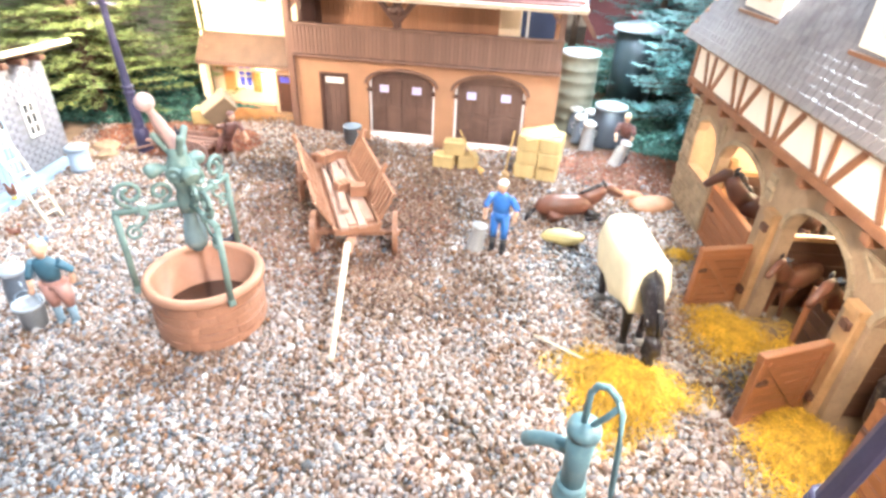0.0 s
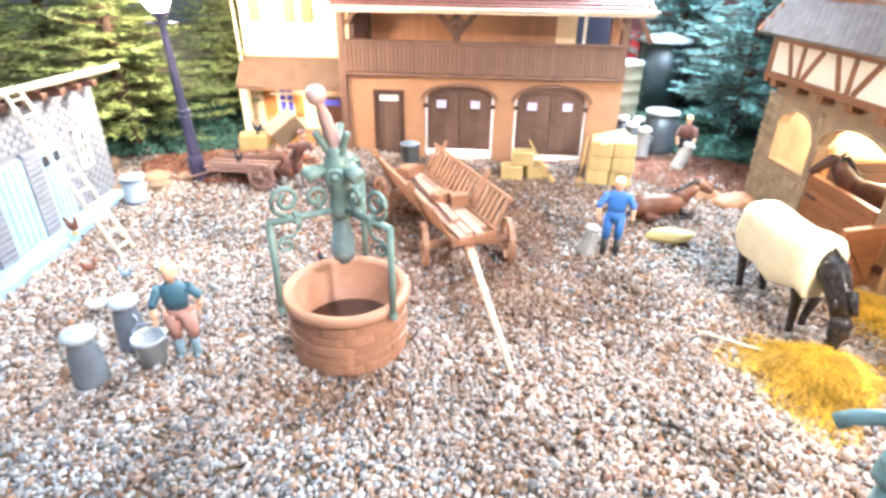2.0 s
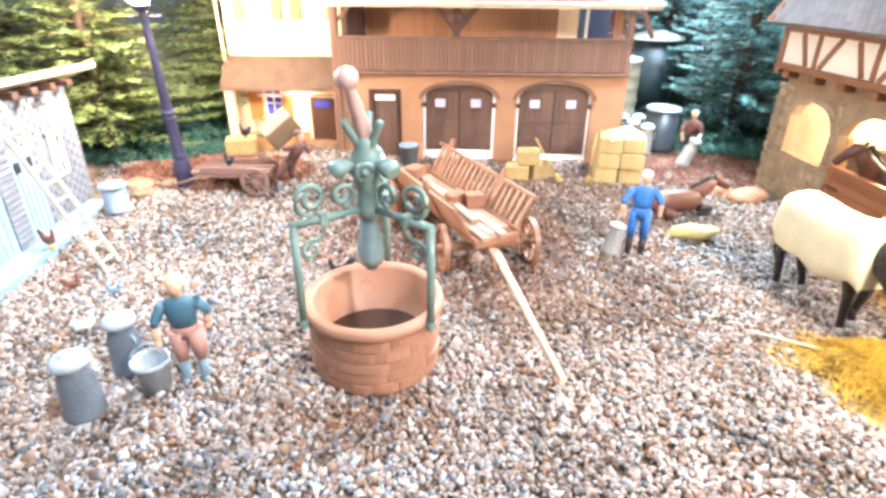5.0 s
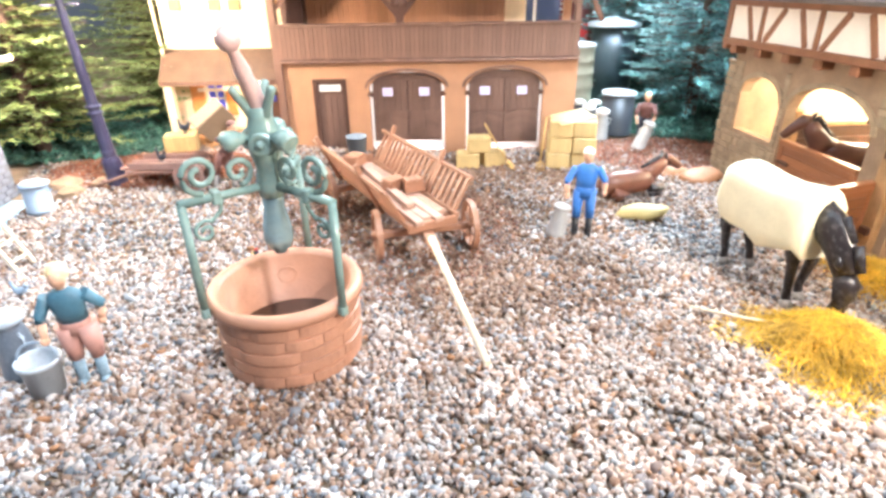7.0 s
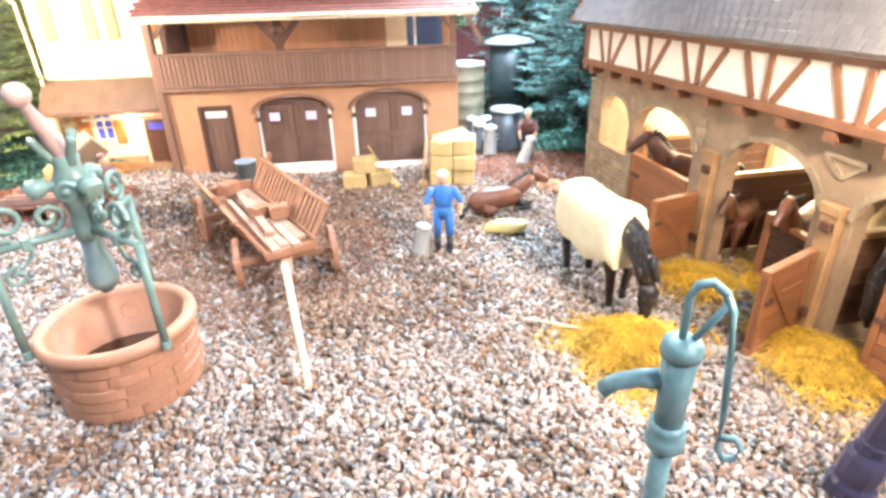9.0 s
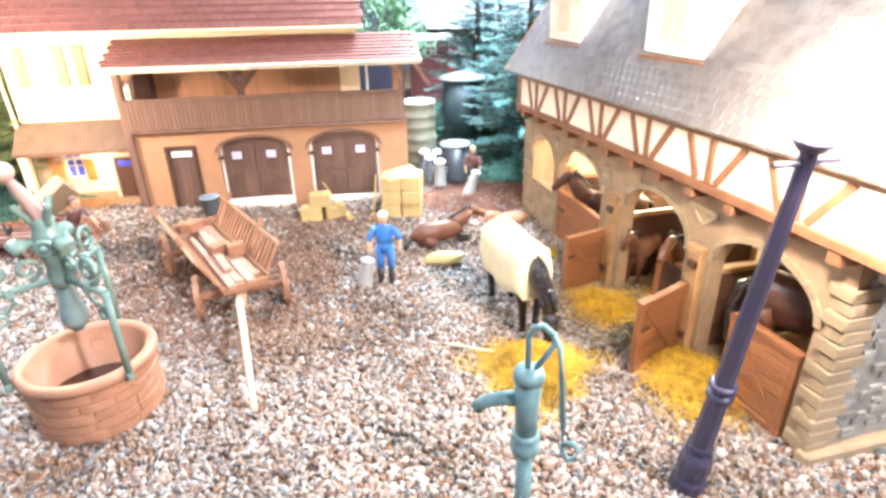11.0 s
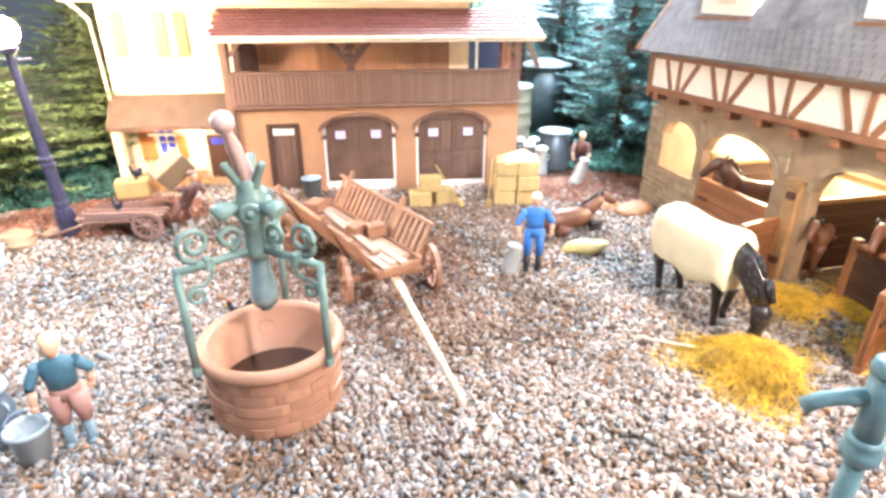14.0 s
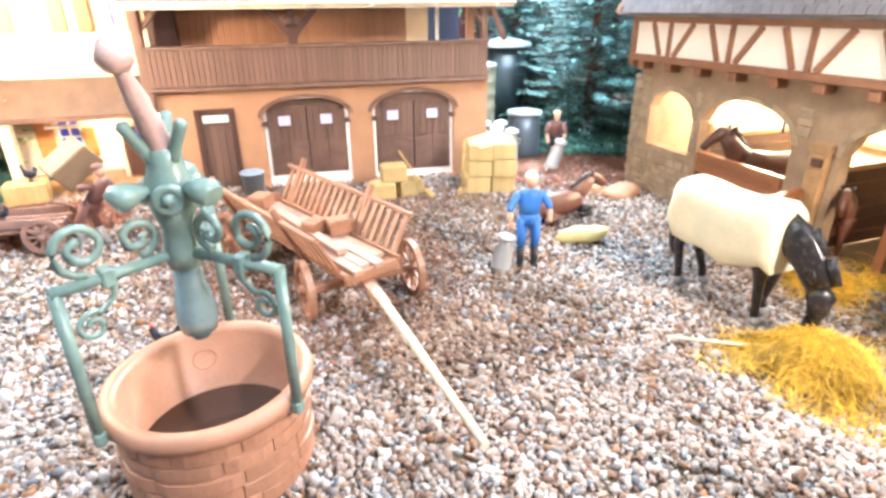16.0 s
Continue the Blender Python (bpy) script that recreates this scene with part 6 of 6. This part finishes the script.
def bird(m, label, body, neck, legs, s=1.0):
    bm = bmesh.new()
    tube(bm, [(-0.0075, 0, 0.0115), (-0.004, 0, 0.0085), (0.0, 0, 0.0075), (0.004, 0, 0.0085), (0.0055, 0, 0.0105)], [(0.0012, 0.003), (0.003, 0.0034), (0.0038, 0.0042), (0.003, 0.0034), (0.0014, 0.0016)], 10, 0)
    tube(bm, [(0.0038, 0, 0.009), (0.0055, 0, 0.013), (0.006, 0, 0.0155)], [0.0024, 0.0017, 0.0015], 8, 0)
    blob(bm, (0.0062, 0, 0.0162), (0.0018, 0.0015, 0.0016), idx=0)
    tube(bm, [(0.0075, 0, 0.0162), (0.0095, 0, 0.0157)], [0.0006, 0.0002], 6, 2)
    blob(bm, (0.006, 0, 0.0182), (0.0014, 0.0005, 0.0009), idx=1)
    tube(bm, [(-0.006, 0, 0.011), (-0.0095, 0, 0.0155)], [(0.0012, 0.0028), (0.0006, 0.0026)], 8, 0)
    for y in (-0.0014, 0.0014):
        tube(bm, [(0, y, 0.0055), (0.0004, y, 0.0)], 0.0005, 6, 2)
    lathe(bm, [(0, 0.0), (0.0030, 0.0), (0.0030, 0.0008), (0, 0.0008)], 10, (0, 0, 0), 2)
    bmesh.ops.scale(bm, vec=(s,) * 3, verts=bm.verts)
    solo("model_bird", bm, [body, neck, legs], m, label, "bird figurine")


M_RED = mat("red_comb", (0.5, 0.03, 0.02), 0.5, 0.1, 80, 0)
M_YEL = mat("yellow_feet", (0.75, 0.45, 0.03), 0.5, 0.1, 80, 0)
M_HENBLACK = mat("blue_black_plumage", (0.015, 0.017, 0.03), 0.35, 0.2, 80, 0.1)
M_HENBROWN = mat("russet_plumage", (0.22, 0.08, 0.05), 0.5, 0.2, 80, 0.1)
M_PIGEON = mat("grey_blue_plumage", (0.24, 0.32, 0.42), 0.5, 0.2, 80, 0.1)
bird(at(-0.200, 0.560, 200), "black moulded cockerel with red comb and yellow feet", M_HENBLACK, M_RED, M_YEL, 1.3)
bird(at(-0.384, 0.489, 60), "white moulded hen on the gravel", M_WHITE, M_RED, M_WHITE, 1.0)
bird(at(-0.427, 0.554, 30), "russet moulded hen with yellow feet on the gravel", M_HENBROWN, M_RED, M_YEL, 0.8)
bird(at(-0.388, 0.542, 170), "grey-blue moulded pigeon on the gravel", M_PIGEON, M_PIGEON, M_PIGEON, 0.8)
bird(at(-0.479, 0.621, -20, 0.008), "russet moulded hen with yellow feet on the plinth", M_HENBROWN, M_RED, M_YEL, 1.1)
bird(at(-0.355, 0.880, 160, 0.0242), "black moulded hen sitting on the bale", M_HENBLACK, M_HENBLACK, M_HENBLACK, 1.0)
bird(at(-0.334, 0.763, -5) @ pose(-0.012, 0.0, 0.0256, 0, 0, 150), "black moulded hen sitting on the wagon", M_HENBLACK, M_HENBLACK, M_HENBLACK, 0.9)

# ---- trees ----
M_BARK = mat("brown_bark", (0.12, 0.07, 0.05), 0.85, 0.25, 80, 0.6, 300)
M_NEEDLE = mat("green_needles", (0.19, 0.235, 0.085), 0.6, 0.3, 30, 0, island=0.35)
# second needle colour takes in the teal cast of the cool back light
M_NEEDLE_B = mat("cool_light_needles", (0.095, 0.22, 0.215), 0.6, 0.3, 30, 0, island=0.35)


def spruce(height, radius, seed, needle, m, label):
    rng = random.Random(seed)
    t = thing("spruce_tree", m, label, "tree", "model spruces")
    part("trunk", tube(bmesh.new(), [(0, 0, -0.004), (0.001, 0.001, height * 0.3), (-0.001, 0, height * 0.7), (0, 0, height)], [0.011, 0.008, 0.004, 0.0008], 9), M_BARK, t)
    vs, fs = [], []

    def blade(p, d, w, up):
        s = d.cross(up)
        if s.length < 1e-6:
            return
        s = s.normalized() * w
        k = len(vs)
        vs.extend([tuple(p), tuple(p + d * 0.45 + s), tuple(p + d), tuple(p + d * 0.45 - s)])
        fs.append((k, k + 1, k + 2, k + 3))

    limbs = bmesh.new()
    z = height * 0.10
    while z < height * 0.985:
        q = z / height
        reach = radius * (1 - q) ** 0.8 * 1.02 + 0.006
        n = max(5, int(11 * (1 - 0.5 * q)))
        a0 = rng.uniform(0, 6.28)
        for k in range(n):
            a = a0 + 2 * math.pi * k / n + rng.uniform(-0.25, 0.25)
            L = reach * rng.uniform(0.68, 1.1)
            droop = rng.uniform(-0.32, 0.02) + 0.45 * q
            d = Vector((math.cos(a), math.sin(a), droop)).normalized()
            p = Vector((0, 0, z + rng.uniform(-0.006, 0.006)))
            if L > 0.04:
                tube(limbs, [p, p + d * L * 0.85], [0.0011, 0.0004], 4, cap=False)
            m_ = max(5, int(L / 0.0052))
            for i in range(1, m_ + 1):
                f = i / m_
                if f < 0.12:
                    continue
                c = p + d * L * f + Vector((0, 0, 0.012 * f * f * (1 - q)))
                for s in (-1, 1):
                    aa = a + s * rng.uniform(0.55, 1.05)
                    ln = (0.010 + 0.016 * (1 - f)) * rng.uniform(0.7, 1.25) * (0.6 + 0.4 * (1 - q))
                    dd = Vector((math.cos(aa), math.sin(aa), rng.uniform(-0.35, 0.25))).normalized() * ln
                    blade(c, dd, 0.0016, Vector((rng.uniform(-0.5, 0.5), rng.uniform(-0.5, 0.5), 1)))
                    for _ in range(2):
                        c2 = c + dd * rng.uniform(0.15, 0.95)
                        ab = aa + rng.choice((-1, 1)) * rng.uniform(0.5, 1.0)
                        blade(c2, Vector((math.cos(ab), math.sin(ab), rng.uniform(-0.4, 0.5))).normalized() * ln * 0.5, 0.0010, Vector((rng.uniform(-1, 1), rng.uniform(-1, 1), 1)))
        z += height * 0.024 * rng.uniform(0.8, 1.2) + 0.002
    part("bough_wood", limbs, M_BARK, t)
    me = bpy.data.meshes.new("crown")
    me.from_pydata(vs, [], fs)
    me.materials.append(needle)
    part("crown", me, needle, t, "dense needled boughs in layers")
    return t


TREE_A = spruce(0.40, 0.135, 11, M_NEEDLE, at(-0.541, 0.893, 0), "green model spruce with layered boughs behind the shed")
TREE_B = spruce(0.44, 0.150, 12, M_NEEDLE_B, at(0.414, 1.030, 0), "model spruce behind the stable corner, coloured teal for the cool light")
TREE_C = spruce(0.36, 0.120, 13, M_NEEDLE, at(-0.401, 1.048, 0), "green model spruce beside the farmhouse")
for src, x, y, r in ((TREE_A, -0.70, 0.86, 70), (TREE_C, -0.62, 1.06, 160), (TREE_C, -0.50, 1.22, 40), (TREE_A, -0.76, 1.10, 200), (TREE_C, -0.80, 0.70, 100),
                     (TREE_B, 0.520, 0.985, 80), (TREE_B, 0.385, 1.26, 150), (TREE_B, 0.58, 1.22, 220), (TREE_B, 0.50, 1.45, 20), (TREE_B, 0.70, 1.10, 300)):
    copy_thing(src, at(x, y, r))
bush = thing("broadleaf_tree", at(0.254, 1.500), "pale green broadleaf model tree behind the farmhouse", "tree")
part("trunk", tube(bmesh.new(), [(0, 0, -0.004), (0.004, 0, 0.12), (0, 0, 0.22)], [0.010, 0.007, 0.004], 9), M_BARK, bush)
rng = random.Random(3)
vs, fs = [], []
for c in range(34):
    o = Vector((rng.gauss(0, 0.045), rng.gauss(0, 0.045), 0.24 + rng.gauss(0, 0.045)))
    for _ in range(70):
        d = Vector((rng.gauss(0, 1), rng.gauss(0, 1), rng.gauss(0, 1))).normalized()
        p = o + d * 0.026 * rng.uniform(0.5, 1.1)
        u, w = d.orthogonal().normalized() * 0.005, d.cross(d.orthogonal()).normalized() * 0.0035
        tilt = Vector((rng.uniform(-0.003, 0.003), rng.uniform(-0.003, 0.003), rng.uniform(-0.003, 0.003)))
        k = len(vs)
        vs += [tuple(p - u), tuple(p + w + tilt), tuple(p + u), tuple(p - w - tilt)]
        fs.append((k, k + 1, k + 2, k + 3))
me = bpy.data.meshes.new("crown")
me.from_pydata(vs, [], fs)
me.materials.append(mat("pale_green_leaves", (0.16, 0.30, 0.18), 0.6, 0.25, 40, 0, island=0.3))
part("crown", me, None, bush)

# ---- far side of the layout ----
far = thing("station_house", pose(0.47, 1.66, 0, 0, 0, -12), "dark red model house with blue-grey roof in the distance", "house")
M_FARRED = mat("dark_red_far_wall", (0.14, 0.035, 0.035), 0.7, 0.15, 40, 0.2)
part("wall", bx(-0.16, 0.20, 0, 0.20, -0.01, 0.205), M_FARRED, far)
part("roof", roof_plane(-0.18, 0.22, -0.03, 0.205, 0.10, 0.34, 0.004), mat("blue_grey_far_roof", (0.30, 0.36, 0.42), 0.6, 0.1, 40, 0.2), far)
for x in (-0.10, 0.0, 0.10):
    window(far, x - 0.016, x + 0.016, 0.135, 0.175, -0.002, M_PALEPANE)
part("door", bx(-0.05, -0.02, -0.003, 0.0, -0.01, 0.10), mat("bright_red_door", (0.45, 0.03, 0.03), 0.5, 0.1, 40, 0.1), far, "bright red door")
cp = thing("platform_canopy", pose(0.24, 1.32, 0, 0, 0, -6), "white flat canopy on posts behind the barn", "canopy")
part("deck", bx(-0.10, 0.10, -0.03, 0.05, 0.205, 0.213, 0.001), M_WHITE, cp)
for x in (-0.09, 0.09):
    part("post", bx(x - 0.003, x + 0.003, 0.008, 0.014, -0.01, 0.205), M_DARKBROWN, cp)
st = thing("boiler", pose(0.335, 1.20, 0), "dark round boiler with pale flat cover behind the barn", "boiler")
part("drum", lathe(bmesh.new(), [(0, 0), (0.040, 0), (0.040, 0.135), (0, 0.135)], 28), mat("dark_teal_metal", (0.03, 0.05, 0.06), 0.4, 0.15, 40, 0.1), st)
part("cover", lathe(bmesh.new(), [(0, 0.134), (0.048, 0.134), (0.048, 0.139), (0.010, 0.150), (0, 0.150)], 28), M_PALELID, st)

# ---- red-brown scatter and grass patches ----
def scatter(name, x, y, rx, ry, count, size, material, label, seed, tall=1.0):
    rng = random.Random(seed)
    vs, fs = [], []
    for _ in range(count):
        q, rr = rng.uniform(0, 2 * math.pi), math.sqrt(rng.uniform(0, 1))
        px, py = x + rx * rr * math.cos(q), y + ry * rr * math.sin(q)
        p = Vector((px, py, ground_z(px, py) + rng.uniform(0, 0.0025)))
        k = len(vs)
        for _ in range(4):
            vs.append(tuple(p + Vector((rng.uniform(-1, 1), rng.uniform(-1, 1), rng.uniform(0, tall))) * size))
        fs += [(k, k + 1, k + 2), (k, k + 2, k + 3), (k, k + 3, k + 1), (k + 1, k + 3, k + 2)]
    me = bpy.data.meshes.new(name)
    me.from_pydata(vs, [], fs)
    me.materials.append(material)
    tagged(new(name, me), label, "scatter", kind="stuff")


M_REDCHIP = mat("red_brown_chips", (0.26, 0.10, 0.06), 0.9, 0.3, 60, 0, island=0.4)
scatter("red_chips", 0.27, 0.845, 0.10, 0.075, 6000, 0.0022, M_REDCHIP, "red-brown earth chips between barn and stable", 4)
scatter("red_chips", -0.375, 0.815, 0.12, 0.060, 9000, 0.0022, M_REDCHIP, "red-brown earth chips round the lamp foot", 5)
scatter("brown_chips", -0.10, 0.64, 0.13, 0.14, 6000, 0.0016, M_REDCHIP, "fine brown chips under the hay cart", 6)
M_TURF = mat("teal_green_turf", (0.05, 0.13, 0.10), 0.9, 0.3, 60, 0, island=0.4)
scatter("turf", 0.42, 1.06, 0.20, 0.18, 14000, 0.0045, M_TURF, "blue-green turf under the spruces", 7, 1.6)
scatter("turf", -0.56, 1.0, 0.26, 0.16, 14000, 0.0045, M_TURF, "green turf under the spruces", 8, 1.6)
scatter("turf", 0.34, 1.45, 0.4, 0.22, 9000, 0.006, M_TURF, "green turf in the distance", 9, 1.6)

# ---- roof tiles, nearest the yard first ----
tile_rows(sroof, SU, S1 + 0.020, EAVE_Y + 0.003, EAVE_Z - 0.002, RIDGE_Y, RIDGE_Z, 30, 0.0100, M_SLATE, M_SLATE_J, 300, "slate")
tile_rows(proof, -0.016, 0.402, -0.0255, 0.2105, 0.05, 0.240, 8, 0.0105, M_REDROOF, M_REDROOF, 300, "tile")
tile_rows(mroof, -0.194, 0.325, 0.020, 0.2535, 0.196, 0.420, 18, 0.0115, M_REDROOF, M_REDROOF, 200, "tile")
